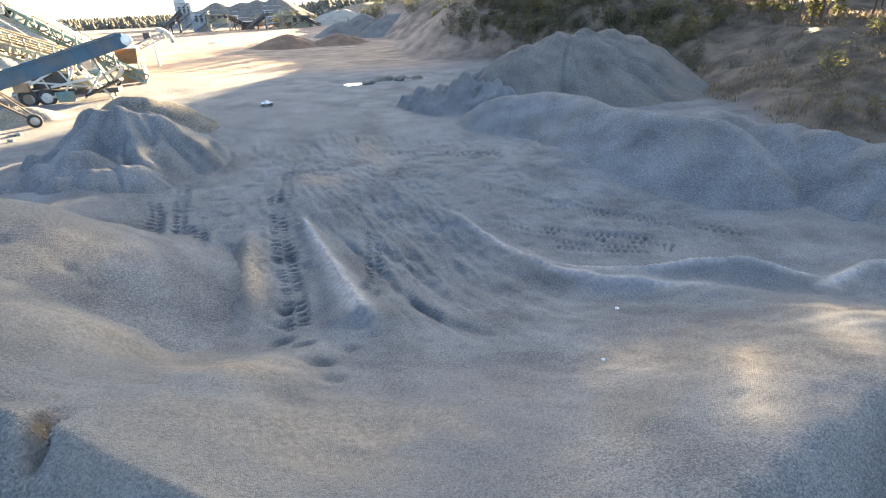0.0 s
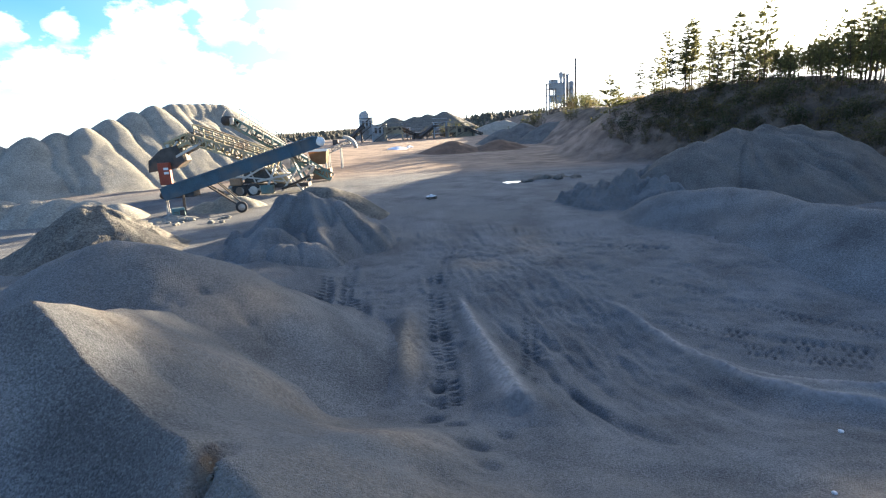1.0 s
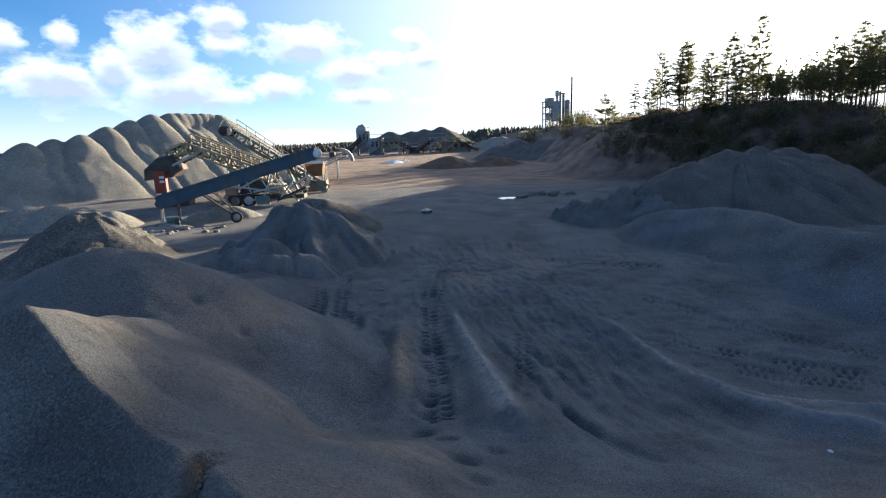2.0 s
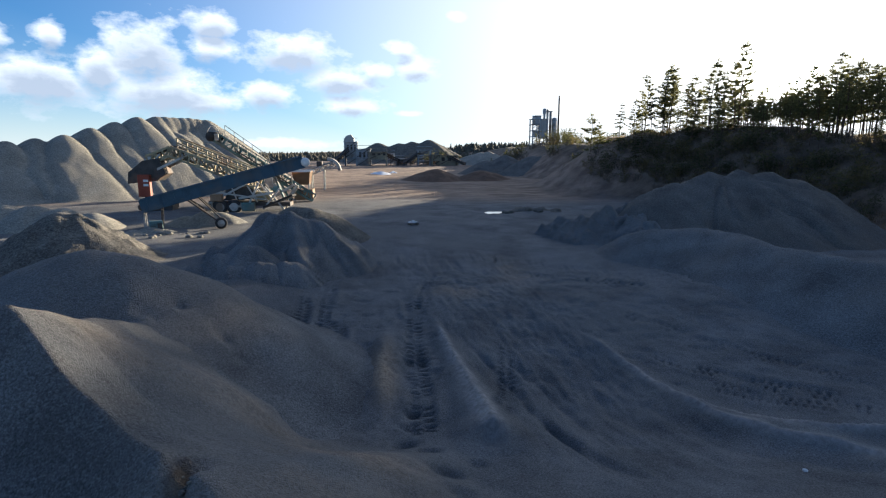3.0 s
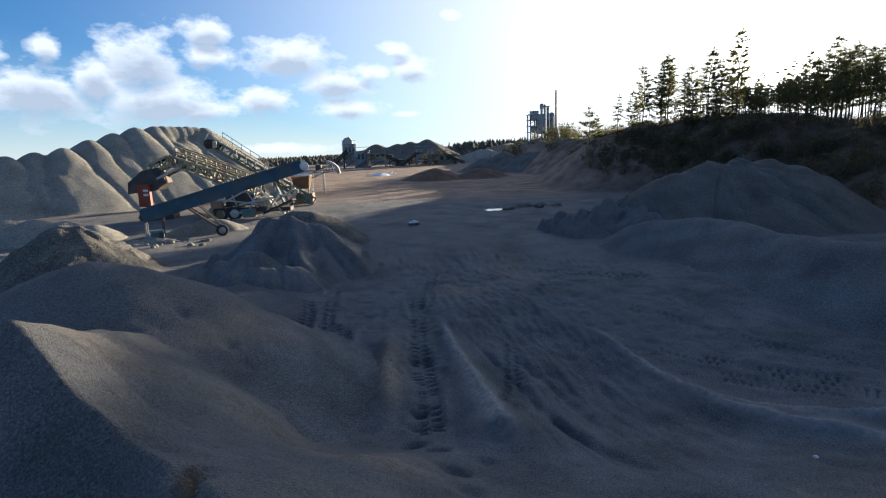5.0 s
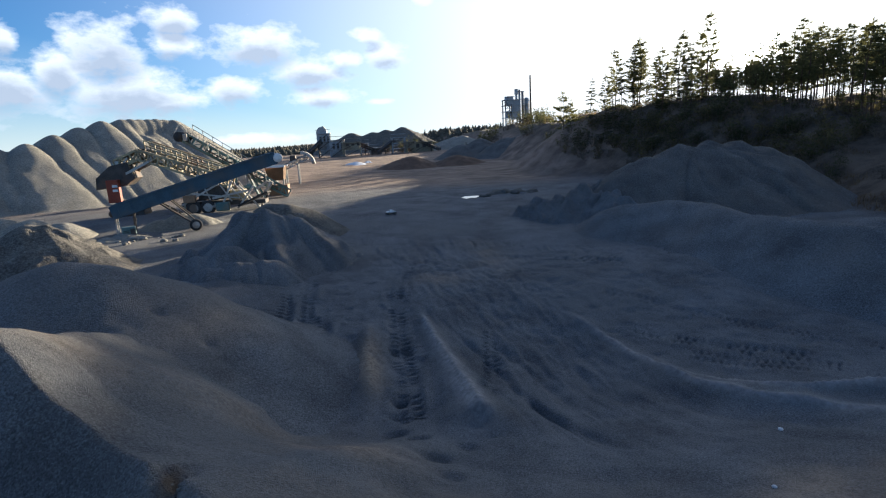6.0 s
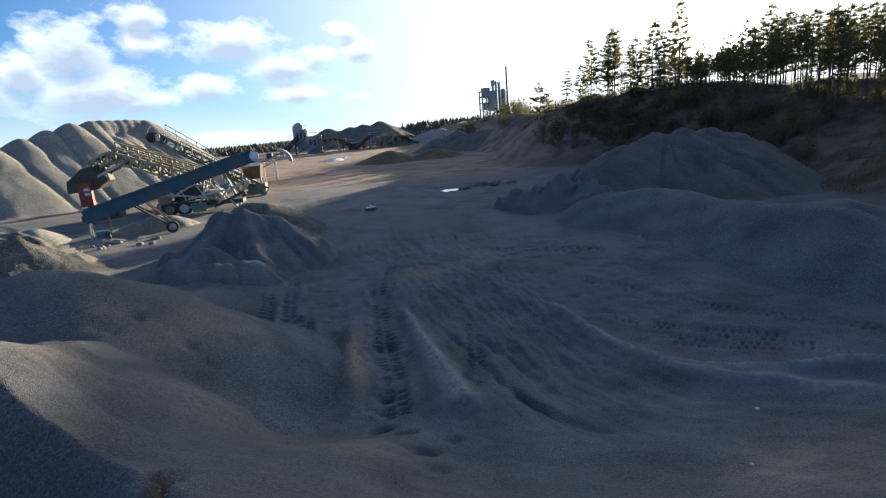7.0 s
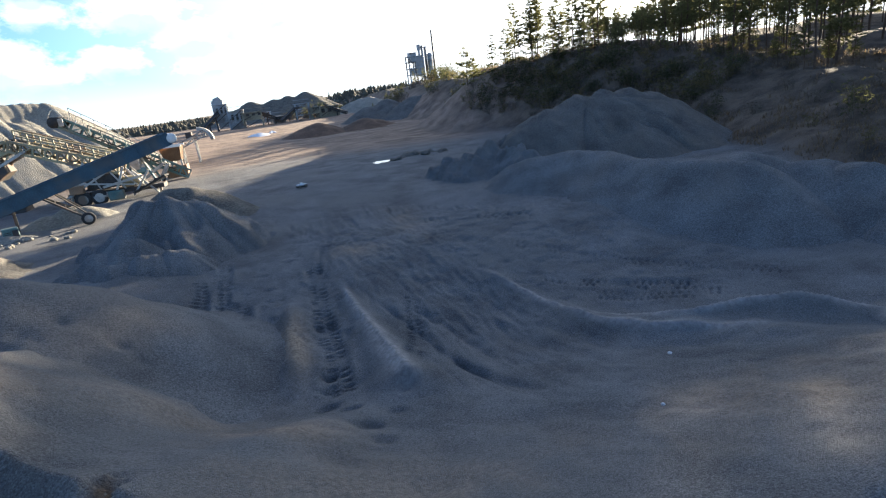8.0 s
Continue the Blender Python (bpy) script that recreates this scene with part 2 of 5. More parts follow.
def vnoise(x, y, scale, seed=0):
    """Smooth value noise from -1 to 1, with features about scale metres wide."""
    x, y = np.asarray(x, float) / scale, np.asarray(y, float) / scale
    ix, iy = np.floor(x), np.floor(y)
    fx, fy = x - ix, y - iy
    fx, fy = fx * fx * (3 - 2 * fx), fy * fy * (3 - 2 * fy)
    a, b = _hash(ix, iy, seed), _hash(ix + 1, iy, seed)
    c, d = _hash(ix, iy + 1, seed), _hash(ix + 1, iy + 1, seed)
    return 2 * ((a * (1 - fx) + b * fx) * (1 - fy) + (c * (1 - fx) + d * fx) * fy) - 1


def fractal(x, y, scale, octaves=4, seed=0):
    return sum(vnoise(x, y, scale / 2**k, seed + k) / 2**k for k in range(octaves))


def step(a, b, v):
    t = np.clip((v - a) / (b - a), 0, 1)
    return t * t * (3 - 2 * t)


def smax(a, b, k):
    """Smooth maximum with a rounding of about k metres."""
    h = np.clip(0.5 + 0.5 * (a - b) / k, 0, 1)
    return b + (a - b) * h + k * h * (1 - h)


def smin(a, b, k):
    return -smax(-a, -b, k)


def along(x, y, ax, ay, bx, by):
    """How far along a line (0 to 1, beyond at its ends) and how far to its left, in metres."""
    ux, uy = bx - ax, by - ay
    n = math.hypot(ux, uy)
    ux, uy = ux / n, uy / n
    return ((x - ax) * ux + (y - ay) * uy) / n, -(x - ax) * uy + (y - ay) * ux


def on(s, soft=0.12):
    return step(-soft, soft, s) * (1 - step(1 - soft, 1 + soft, s))


def crest_line(x, y, pts, w):
    """A running crest through pts: its height over the ground, and how near its line is (1 on it). It falls away more gently on its right."""
    high, near = np.zeros_like(x), np.zeros_like(x)
    wob = 0.07 * vnoise(x, y, 0.9, 31)
    for (ax, ay, ah), (bx, by, bh) in zip(pts, pts[1:]):
        n = math.hypot(bx - ax, by - ay)
        s, d = along(x, y, ax, ay, bx, by)
        t = np.clip(s, 0, 1)
        d = d + wob
        off = np.hypot(np.where(d > 0, d, d / 1.5), (s - t) * n)
        h = ah + (bh - ah) * t
        high = np.maximum(high, 1.15 * h * np.clip(1 - off / (1.7 * w), 0, 1) ** 1.25)
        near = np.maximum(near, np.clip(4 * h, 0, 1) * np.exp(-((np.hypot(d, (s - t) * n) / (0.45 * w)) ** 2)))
    return high, near


def bank_edge(x, y):
    """Where the foot of the wooded bank runs, as x over y."""
    return np.interp(y, (-10, 5, 13, 20, 27, 36, 44, 56, 66, 80, 95, 110, 140, 230), (17.5, 17.8, 19.8, 22, 24.5, 25, 21.5, 16.5, 18, 24, 21.5, 21.5, 30, 36)) + 0.8 * vnoise(y, x * 0.2, 7, 40) + 0.4 * vnoise(x, y, 2.5, 44)


def relief(x, y):
    """The height of the ground."""
    x, y = np.asarray(x, float), np.asarray(y, float)
    z = 0.1 + 0.55 * step(11, 18, y) + 0.3 * step(18, 34, y) + 0.9 * step(40, 160, y) - 0.5 * step(2.0, 4.5, x) * (1 - step(9, 17, y))
    z = z + 0.15 * step(6, 14, x) * (1 - step(18, 34, y))
    z = z + 0.45 * step(2.2, 5, -x) * (1 - step(20, 30, y))
    # the heap under the flight: a slope that falls to the hollow, and its ridge
    s, d = along(x, y, -4.0, 5.9, -0.6, 3.4)
    top = 3.5 - 1.45 * np.clip(s, -3, 1.6) - 0.24 * np.sin(math.pi * np.clip(s / 0.68, 0, 1))
    front = top - (0.78 - 0.27 * step(0.1, 0.75, s)) * np.maximum(d, 0) - 0.95 * np.maximum(-d, 0)
    front = smin(front, 3.5 + 0.62 * 4.22 * s, 0.15) + 0.04 * fractal(x, y, 0.7, 3, 77)
    z = smax(z, front, 0.45)
    # a second tongue of the same heap on the other side
    side = 1.45 - 0.30 * (y - 2.5) - 0.02 * (x - 5.5) + 0.04 * fractal(x, y, 1.1, 3, 78)
    side = smin(side, 1.5 - 1.1 * (0.316 * (x - 5.5) - 0.949 * (y - 2.4)), 0.2) - 0.9 * step(9, 13, x)
    z = smax(z, side, 0.7)
    # wedge left between wheel tracks, and the bulge beside it
    s, d = along(x, y, 1.38, 14.1, 1.85, 8.2)
    w = np.where(d < 0, 0.28 + 0.6 * np.clip(s, 0, 1), 0.22 + 0.6 * np.clip(s, 0, 1))
    z = z + on(s, 0.08) * (0.16 + 0.32 * np.clip(s, 0, 1)) * np.maximum(0, 1 - np.abs(d) / w)
    s, d = along(x, y, -0.1, 13.6, -0.25, 9.6)
    z = z + on(s, 0.2) * 0.22 * np.exp(-((d / 0.32) ** 2))
    # berms that curve round the hollow
    for crest, w in BERMS:
        z = z + crest_line(x, y, crest, w)[0]
    # ruts with the prints of tyre lugs
    for ax, ay, bx, by, w, dep, pitch in RUTS:
        s, d = along(x, y, ax, ay, bx, by)
        d = d + 0.10 * vnoise(x, y, 1.3, 32)
        length = math.hypot(bx - ax, by - ay)
        band = on(s, 0.05) * np.exp(-((d / w) ** 4))
        column = np.exp(-(((np.abs(d) - 0.55 * w) / (0.36 * w)) ** 2))
        lug = np.sin(2 * math.pi * s * length / pitch + 3.1 * (d > 0) + 1.5 * vnoise(x, y, 0.9, 5))
        lug = np.clip(1.5 * lug - 0.1, 0, 1) * np.clip(0.55 + 1.0 * vnoise(x, y, 0.42, 6), 0, 1.2)
        z = z - on(s, 0.05) * dep * (1.5 * column * lug + 0.12 * band)
        z = z + on(s, 0.05) * dep * 0.3 * np.exp(-(((np.abs(d) - 1.5 * w) / (0.5 * w)) ** 2)) * np.maximum(0, 0.4 + 1.3 * vnoise(x, y, 0.5, 7))
    for ax, ay, bx, by, w, dep in ((3.55, 7.4, 2.2, 12.6, 0.075, 0.07), (3.3, 8.4, 2.9, 9.6, 0.13, 0.06), (4.3, 8.3, 3.0, 12.4, 0.16, 0.07), (3.9, 7.2, 3.0, 9.2, 0.12, 0.08), (5.2, 9.0, 3.2, 15.0, 0.22, 0.06)):
        s, d = along(x, y, ax, ay, bx, by)
        d = d + 0.08 * vnoise(x, y, 0.9, 33)
        z = z - on(s, 0.12) * dep * np.exp(-((d / w) ** 2)) * (1 + 0.7 * vnoise(x, y, 0.4, 9))
    # trampled strip between the tracks
    z = z + 0.05 * step(-3.2, -2.4, x) * (1 - step(1.0, 1.8, x)) * step(9.5, 10.5, y) * (1 - step(17, 19, y)) * np.minimum(0, fractal(x, y, 0.32, 2, 36) + 0.1)
    z = z + 0.05 * step(1.6, 2.6, x) * (1 - step(12, 14, x)) * step(9.5, 11, y) * (1 - step(20, 23, y)) * np.minimum(0, fractal(x * 0.7, y, 0.34, 2, 37) - 0.15)
    # scuffs that run down into the hollow
    s, d = along(x, y, 2.6, 23.0, 4.6, 8.2)
    fan = on(s, 0.2) * np.exp(-((d / 2.3) ** 4))
    z = z + fan * (0.04 * vnoise(d * 2.6, s * 9, 1.0, 35) + 0.035 * vnoise(d * 6.5 + s * 4, s * 22, 1.0, 38) + 0.022 * vnoise(d * 12 - s * 5, s * 44, 1.0, 39))
    # short skid marks and scattered wheel prints over the brow
    brow_top = step(-4, -2, x) * (1 - step(9, 13, x)) * step(13, 16, y) * (1 - step(24, 30, y))
    z = z - 0.05 * brow_top * np.clip(vnoise(x * 2.0 + 0.8 * y, y * 4.5, 1.0, 45) + 0.6 * vnoise(x, y, 2.6, 46) - 0.35, 0, 1)
    # rings where a small car turned
    for cx, cy, r in ((6.9, 19.2, 0.95), (7.15, 19.5, 1.25), (1.6, 21.6, 1.3), (1.2, 21.2, 1.7)):
        ring = np.hypot(x - cx, y - cy) - r + 0.08 * vnoise(x, y, 0.8, 47)
        z = z - 0.06 * np.exp(-((ring / 0.09) ** 2)) * np.clip(0.5 + 1.2 * vnoise(x, y, 1.1, 48), 0, 1)
    # footprints and dents
    for cx, cy, r, dep in ((0.33, 9.0, 0.17, 0.16), (0.42, 9.6, 0.16, 0.16), (0.25, 8.3, 0.20, 0.13), (0.78, 6.95, 0.22, 0.15), (0.62, 7.9, 0.2, 0.12),
                           (1.7, 8.2, 0.24, 0.12), (0.2, 6.5, 0.25, 0.07), (0.75, 5.9, 0.3, 0.08), (1.2, 4.7, 0.4, 0.08), (1.35, 7.5, 0.16, 0.07), (0.57, 4.1, 0.42, 0.1), (0.25, 5.4, 0.3, 0.08), (0.9, 6.3, 0.2, 0.08)):
        z = z - 1.1 * dep * np.exp(-(((x - cx) ** 2 + ((y - cy) * 1.3) ** 2) / r**2) ** 1.5)
    # wind ripples on the tongue
    z = z + 0.022 * vnoise(x * 0.8 + 0.2 * y, y * 4.5, 1.0, 52) * step(3.5, 6, x) * (1 - step(7.0, 8.5, y))
    # low scarp where coarse gravel slid over the finer slope
    s, d = along(x, y, -3.6, 6.6, -1.0, 5.6)
    d = d + 0.25 * np.sin(3.0 * s) + 0.1 * vnoise(x, y, 0.7, 51)
    z = z - on(s, 0.25) * 0.09 * np.exp(-np.maximum(d, 0) / 0.5) * step(-0.08, 0.05, d)
    # crumbled notch in the ridge
    z = z - 0.26 * np.exp(-(((x + 1.75) / 0.11) ** 2 + ((y - 4.3) / 0.28) ** 2)) * (1 + vnoise(x, y, 0.1, 3))
    # wooded bank and the low hills
    edge = bank_edge(x, y)
    top = 2.4 + 4.1 * step(16, 50, y) - 1.1 * step(57, 70, y) + 0.5 * fractal(x, y, 12, 4, 41)
    bank = top * step(0, 11, x - edge) ** 0.85 + 0.42 * fractal(x, y, 3.2, 5, 43) * step(0.5, 4, x - edge)
    z = z + bank * step(-30, 5, y)
    far = np.hypot(x, y)
    z = z + step(230, 700, far) * (2.5 + 4 * fractal(x, y, 260, 3, 50))
    flat = np.exp(-(((x - 7.6) / 1.7) ** 2 + ((y - 37.2) / 2.2) ** 2) ** 2)
    z = z * (1 - flat) + 0.93 * flat
    # rough surface
    z = z + 0.05 * (1 - flat) * fractal(x, y, 2.2, 3, 11) + 0.12 * (1 - flat) * fractal(x, y, 9, 3, 15) * step(8, 16, y) * (1 - step(60, 200, far))
    near = 1 - step(18, 30, y)
    return z + near * (0.016 * fractal(x, y, 0.28, 3, 21) + 0.03 * np.minimum(0, fractal(x, y, 0.9, 2, 22) + 0.5))


# berms: crests as (x, y, height), half width
BERMS = ((((5.0, 14.8, 0.0), (5.8, 12.6, 0.13), (6.15, 10.8, 0.2), (6.5, 9.4, 0.26), (6.95, 8.25, 0.28), (7.7, 7.5, 0.24), (8.6, 7.0, 0.16), (9.6, 6.7, 0.0)), 0.3),
         (((6.5, 11.2, 0.0), (6.85, 9.7, 0.18), (7.25, 8.75, 0.32), (7.9, 8.1, 0.44), (8.8, 7.75, 0.48), (9.8, 7.4, 0.5), (10.5, 7.1, 0.46), (11.0, 6.85, 0.3), (11.6, 6.6, 0.0)), 0.3),
         (((10.8, 6.2, 0.0), (11.6, 6.4, 0.3), (12.8, 6.6, 0.34), (14.2, 6.3, 0.15)), 0.4))
# ruts: from, to, half width, depth, lug pitch
RUTS = ((-1.75, 10.9, -1.95, 18.0, 0.24, 0.15, 0.22), (-1.22, 10.9, -1.4, 14.8, 0.22, 0.13, 0.22), (-2.35, 11.6, -2.7, 17.0, 0.22, 0.10, 0.25), (0.64, 8.8, 0.64, 12.4, 0.25, 0.19, 0.22), (0.64, 12.0, 0.72, 16.4, 0.25, 0.15, 0.25),
        (0.95, 15.5, 1.5, 19.5, 0.2, 0.09, 0.27), (2.15, 9.3, 2.95, 13.0, 0.22, 0.07, 0.2), (7.0, 15.0, 12.5, 9.5, 0.2, 0.045, 0.2), (6.9, 12.6, 10.6, 9.6, 0.26, 0.07, 0.19), (7.6, 11.0, 10.8, 8.7, 0.3, 0.06, 0.17),
        (4.0, 20.0, 9.0, 17.5, 0.3, 0.07, 0.3), (3.0, 23.0, 8.6, 19.6, 0.3, 0.07, 0.3), (-0.5, 24.0, 2.5, 17.0, 0.3, 0.06, 0.3), (-3.9, 18.0, -0.9, 19.7, 0.2, 0.07, 0.3))


def spread(fine0, fine1, cell, low, high, grow=1.09):
    up, down, c = [fine1], [fine0], cell
    while up[-1] < high or down[-1] > low:
        c *= grow
        up.append(up[-1] + c) if up[-1] < high else None
        down.append(down[-1] - c) if down[-1] > low else None
    return np.array(down[:0:-1] + list(np.arange(fine0, fine1, cell)) + up)


def sheet(name, xs, ys, zs, mat, keep=None):
    """A mesh over a grid of heights. keep: which vertices count, or None."""
    nx, ny = len(xs), len(ys)
    gx, gy = np.meshgrid(xs, ys)
    co = np.stack([gx, gy, zs], -1).reshape(-1, 3)
    i = np.arange(nx * ny).reshape(ny, nx)
    quads = np.stack([i[:-1, :-1], i[:-1, 1:], i[1:, 1:], i[1:, :-1]], -1).reshape(-1, 4)
    if keep is not None:
        quads = quads[keep.reshape(-1)[quads].any(1)]
        used, back = np.unique(quads, return_inverse=True)
        co, quads = co[used], back.reshape(-1, 4)
    me = bpy.data.meshes.new(name)
    me.vertices.add(len(co))
    me.vertices.foreach_set("co", co.ravel())
    me.loops.add(quads.size)
    me.loops.foreach_set("vertex_index", quads.ravel().astype(np.int32))
    me.polygons.add(len(quads))
    me.polygons.foreach_set("loop_start", np.arange(0, quads.size, 4, dtype=np.int32))
    me.polygons.foreach_set("use_smooth", np.ones(len(quads), dtype=bool))
    me.update(calc_edges=True)
    me.materials.append(mat)
    return new(name, me)


gxs, gys = spread(-7.5, 12.5, 0.048, -2600, 2600), spread(2.0, 18.5, 0.048, -900, 3200)
ggx, ggy = np.meshgrid(gxs, gys)
ground_z = relief(ggx, ggy)


def ground_at(x, y):
    """The height of the ground sheet at a place or at many."""
    i, j = np.clip(np.searchsorted(gxs, x) - 1, 0, len(gxs) - 2), np.clip(np.searchsorted(gys, y) - 1, 0, len(gys) - 2)
    u, v = (x - gxs[i]) / (gxs[i + 1] - gxs[i]), (y - gys[j]) / (gys[j + 1] - gys[j])
    z = (ground_z[j, i] * (1 - u) + ground_z[j, i + 1] * u) * (1 - v) + (ground_z[j + 1, i] * (1 - u) + ground_z[j + 1, i + 1] * u) * v
    return float(z) if np.ndim(z) == 0 else z


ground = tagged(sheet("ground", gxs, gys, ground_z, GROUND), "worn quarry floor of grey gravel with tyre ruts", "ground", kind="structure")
# which soil lies where: brown field, earth of the bank
fields = ground.data.color_attributes.new("soil", "FLOAT_COLOR", "POINT")
gap = ggx - bank_edge(ggx, ggy)
soil = np.zeros((ggx.size, 4), np.float32)
soil[:, 0] = (step(42, 58, ggy + 5 * vnoise(ggx, ggy, 11, 70)) * (1 - step(0, 2, gap))).ravel()
soil[:, 1] = np.maximum(step(-0.5, 1.5, gap + 0.6 * vnoise(ggx, ggy, 2.0, 71)), step(215, 240, np.hypot(ggx, ggy))).ravel()
soil[:, 2] = (soil[:, 1].reshape(ggx.shape) * step(45, 52, ggy) * (1 - step(5.0, 8.5, gap + 1.5 * vnoise(ggx, ggy, 3.0, 72)))).ravel()
soil[:, 1] = np.maximum(soil[:, 1], (1.2 * np.exp(-(((ggx + 1.76) / 0.12) ** 2 + ((ggy - 4.32) / 0.2) ** 2)) * np.clip(0.7 + vnoise(ggx, ggy, 0.12, 73), 0, 1)).ravel().clip(0, 1))
soil[:, 3] = 1
fields.data.foreach_set("color", soil.ravel())
# paler tint on wedge and berm crests, standing in for light they catch
worn = ground.data.color_attributes.new("lit_tint", "FLOAT_COLOR", "POINT")
lit_mask = np.zeros((ggx.size, 4), np.float32)
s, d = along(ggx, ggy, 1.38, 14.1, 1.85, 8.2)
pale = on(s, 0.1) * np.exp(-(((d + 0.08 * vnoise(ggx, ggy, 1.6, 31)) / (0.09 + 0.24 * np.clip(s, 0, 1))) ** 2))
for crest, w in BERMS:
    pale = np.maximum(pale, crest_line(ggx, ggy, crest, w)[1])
lit_mask[:, 0] = (pale * (0.9 + 0.4 * vnoise(ggx, ggy, 0.6, 79))).ravel()
# tan patches painted in for warm low sun on the gravel
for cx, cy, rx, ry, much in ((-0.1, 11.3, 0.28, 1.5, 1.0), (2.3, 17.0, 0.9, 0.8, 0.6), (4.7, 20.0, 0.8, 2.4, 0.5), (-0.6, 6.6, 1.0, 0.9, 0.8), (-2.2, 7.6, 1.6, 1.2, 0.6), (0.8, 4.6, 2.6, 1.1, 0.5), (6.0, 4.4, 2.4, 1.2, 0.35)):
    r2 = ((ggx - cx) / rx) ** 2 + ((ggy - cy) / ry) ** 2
    lit_mask[:, 1] = np.maximum(lit_mask[:, 1], (much * np.exp(-r2) * np.clip(0.75 + 0.6 * fractal(ggx, ggy, 0.9, 3, 83), 0, 1)).ravel())
lit_mask[:, 3] = 1
worn.data.foreach_set("color", np.clip(lit_mask, 0, 1).ravel())


# ---------------------------------------------------------------- heaps
def cones(x, y, tops, slope, soft=0.25, gully=0.0, seed=0, tip=0.0, groove=0.0, fill=0.0):
    """Tipped cones run together: tops are (x, y, z)."""
    z = None
    for k, (cx, cy, cz) in enumerate(tops):
        r = np.hypot(x - cx, y - cy)
        a = np.arctan2(y - cy, x - cx)
        t = tip or soft * 2
        c = cz - slope * (np.sqrt(r * r + t**2) - t) * (1 + gully * vnoise(a * 4, a * 0, 1.0, seed + k))
        if groove:
            near = np.exp(-np.abs(c - (c - 99 if z is None else z)) * np.maximum(r, 1.0) / 0.4)
        z = c if z is None else smax(z, c, soft + fill * step(1.0, 4.5, r))
        if groove:
            z = z - groove * near * step(0.6, 2.5, r)
    return z


def heap(name, tops, slope, mat, label, cell=0.15, soft=0.25, rough=0.06, gully=0.05, seed=0, group="gravel stockpiles", lumps=0.0, grain=1.2, foot=0.25, tip=0.0, groove=0.0, slump=0.0, dents=(), fill=0.0):
    tops = np.array(tops, float)
    reach = (tops[:, 2].max() + 1.5) / slope
    xs = np.arange(tops[:, 0].min() - reach, tops[:, 0].max() + reach, cell)
    ys = np.arange(tops[:, 1].min() - reach, tops[:, 1].max() + reach, cell)
    gx, gy = np.meshgrid(xs, ys)
    z = cones(gx, gy, tops, slope, soft, gully, seed, tip, groove, fill) + rough * fractal(gx, gy, grain, 4, seed + 60)
    if slump:
        cx, cy = tops[:, 0].mean(), tops[:, 1].mean()
        r, a = np.hypot(gx - cx, gy - cy), np.arctan2(gy - cy, gx - cx)
        u = vnoise(a * 3.4 + 0.25 * vnoise(gx, gy, 0.9, seed), r * 0.5, 1.0, seed + 5)
        z = z + slump * (0.5 * np.abs(u) - np.exp(-((u / 0.16) ** 2))) * step(0.2, 1.3, r)
    for dx, dy, dr, dd in dents:
        z = z - dd * np.exp(-(((gx - dx) ** 2 + (gy - dy) ** 2) / dr**2))
    if lumps:
        z = z + lumps * np.maximum(fractal(gx, gy, grain * 0.7, 3, seed + 90), 0)
    g = relief(gx, gy)
    foot = foot * min(1.0, tops[:, 2].max() / 3)
    z2 = smax(z, g - 0.06, foot) - 0.06
    ob = sheet(name, xs, ys, np.maximum(z2, g - 0.35), mat, z2 > g - 0.02)
    return tagged(ob, label, "gravel pile", group)


heap("stockpile", [(-34.5, 49.4, 5.44), (-33.0, 48.2, 4.31), (-32.4, 50.4, 6.07), (-31.1, 49.6, 4.95), (-31.2, 52.4, 6.49), (-29.9, 50.9, 5.24), (-29.3, 53.4, 6.8), (-28.3, 52.5, 5.64), (-28.3, 56.0, 7.46), (-26.9, 55.7, 6.25), (-27.2, 58.5, 8.16), (-26.1, 57.7, 6.79), (-25.8, 60.5, 8.71), (-24.7, 62.6, 9.05), (-24.1, 63.3, 9.1), (-23.5, 64.0, 9.1), (-22.9, 64.6, 9.1), (-22.3, 65.2, 9.08), (-21.6, 65.8, 9.0), (-20.8, 66.4, 8.95)],
     0.78, GRAVEL_PALE, "huge stockpile of pale crushed rock in tipped cones", 0.2, 0.06, 0.10, 0.0, 1, grain=4, foot=0.5, tip=0.7, groove=0.36, fill=0.7)
heap("stockpile", [(-26.0, 32.0, 2.2), (-24.4, 31.8, 2.25), (-22.5, 31.7, 2.3), (-20.9, 31.6, 2.3), (-19.3, 31.5, 2.3), (-17.8, 31.3, 2.15), (-16.2, 31.2, 1.85)], 0.8, GRAVEL_PALE, "low flat-topped stockpile of crushed rock", 0.12, 0.12, 0.05, 0.0, 2, tip=0.7, groove=0.12)
heap("stockpile", [(-11.9, 20.8, 2.95), (-11.4, 20.7, 2.85), (-10.6, 20.6, 2.25), (-9.9, 20.6, 1.75)], 0.76, GRAVEL_DARK, "dark lumpy gravel heap with a smooth sunlit side", 0.07, 0.2, 0.05, 0.06, 3, lumps=0.14, grain=0.8, foot=0.7, tip=0.4)
heap("stockpile", [(-5.8, 10.9, 3.25), (-5.2, 11.0, 3.0), (-4.5, 11.3, 2.55), (-6.4, 11.0, 3.0), (-7.2, 11.1, 2.65), (-8.2, 11.2, 2.3)], 0.7, GRAVEL, "smooth rounded grey gravel heap", 0.06, 0.3, 0.06, 0.03, 4, foot=0.6, dents=((-4.3, 9.6, 0.2, 0.09), (-4.1, 9.5, 0.09, 0.1), (-3.9, 10.1, 0.1, 0.09), (-3.05, 9.9, 0.12, 0.09), (-4.5, 9.2, 0.12, 0.08), (-5.4, 9.5, 0.3, 0.08), (-3.4, 9.2, 0.2, 0.08), (-2.7, 9.6, 0.1, 0.07)))
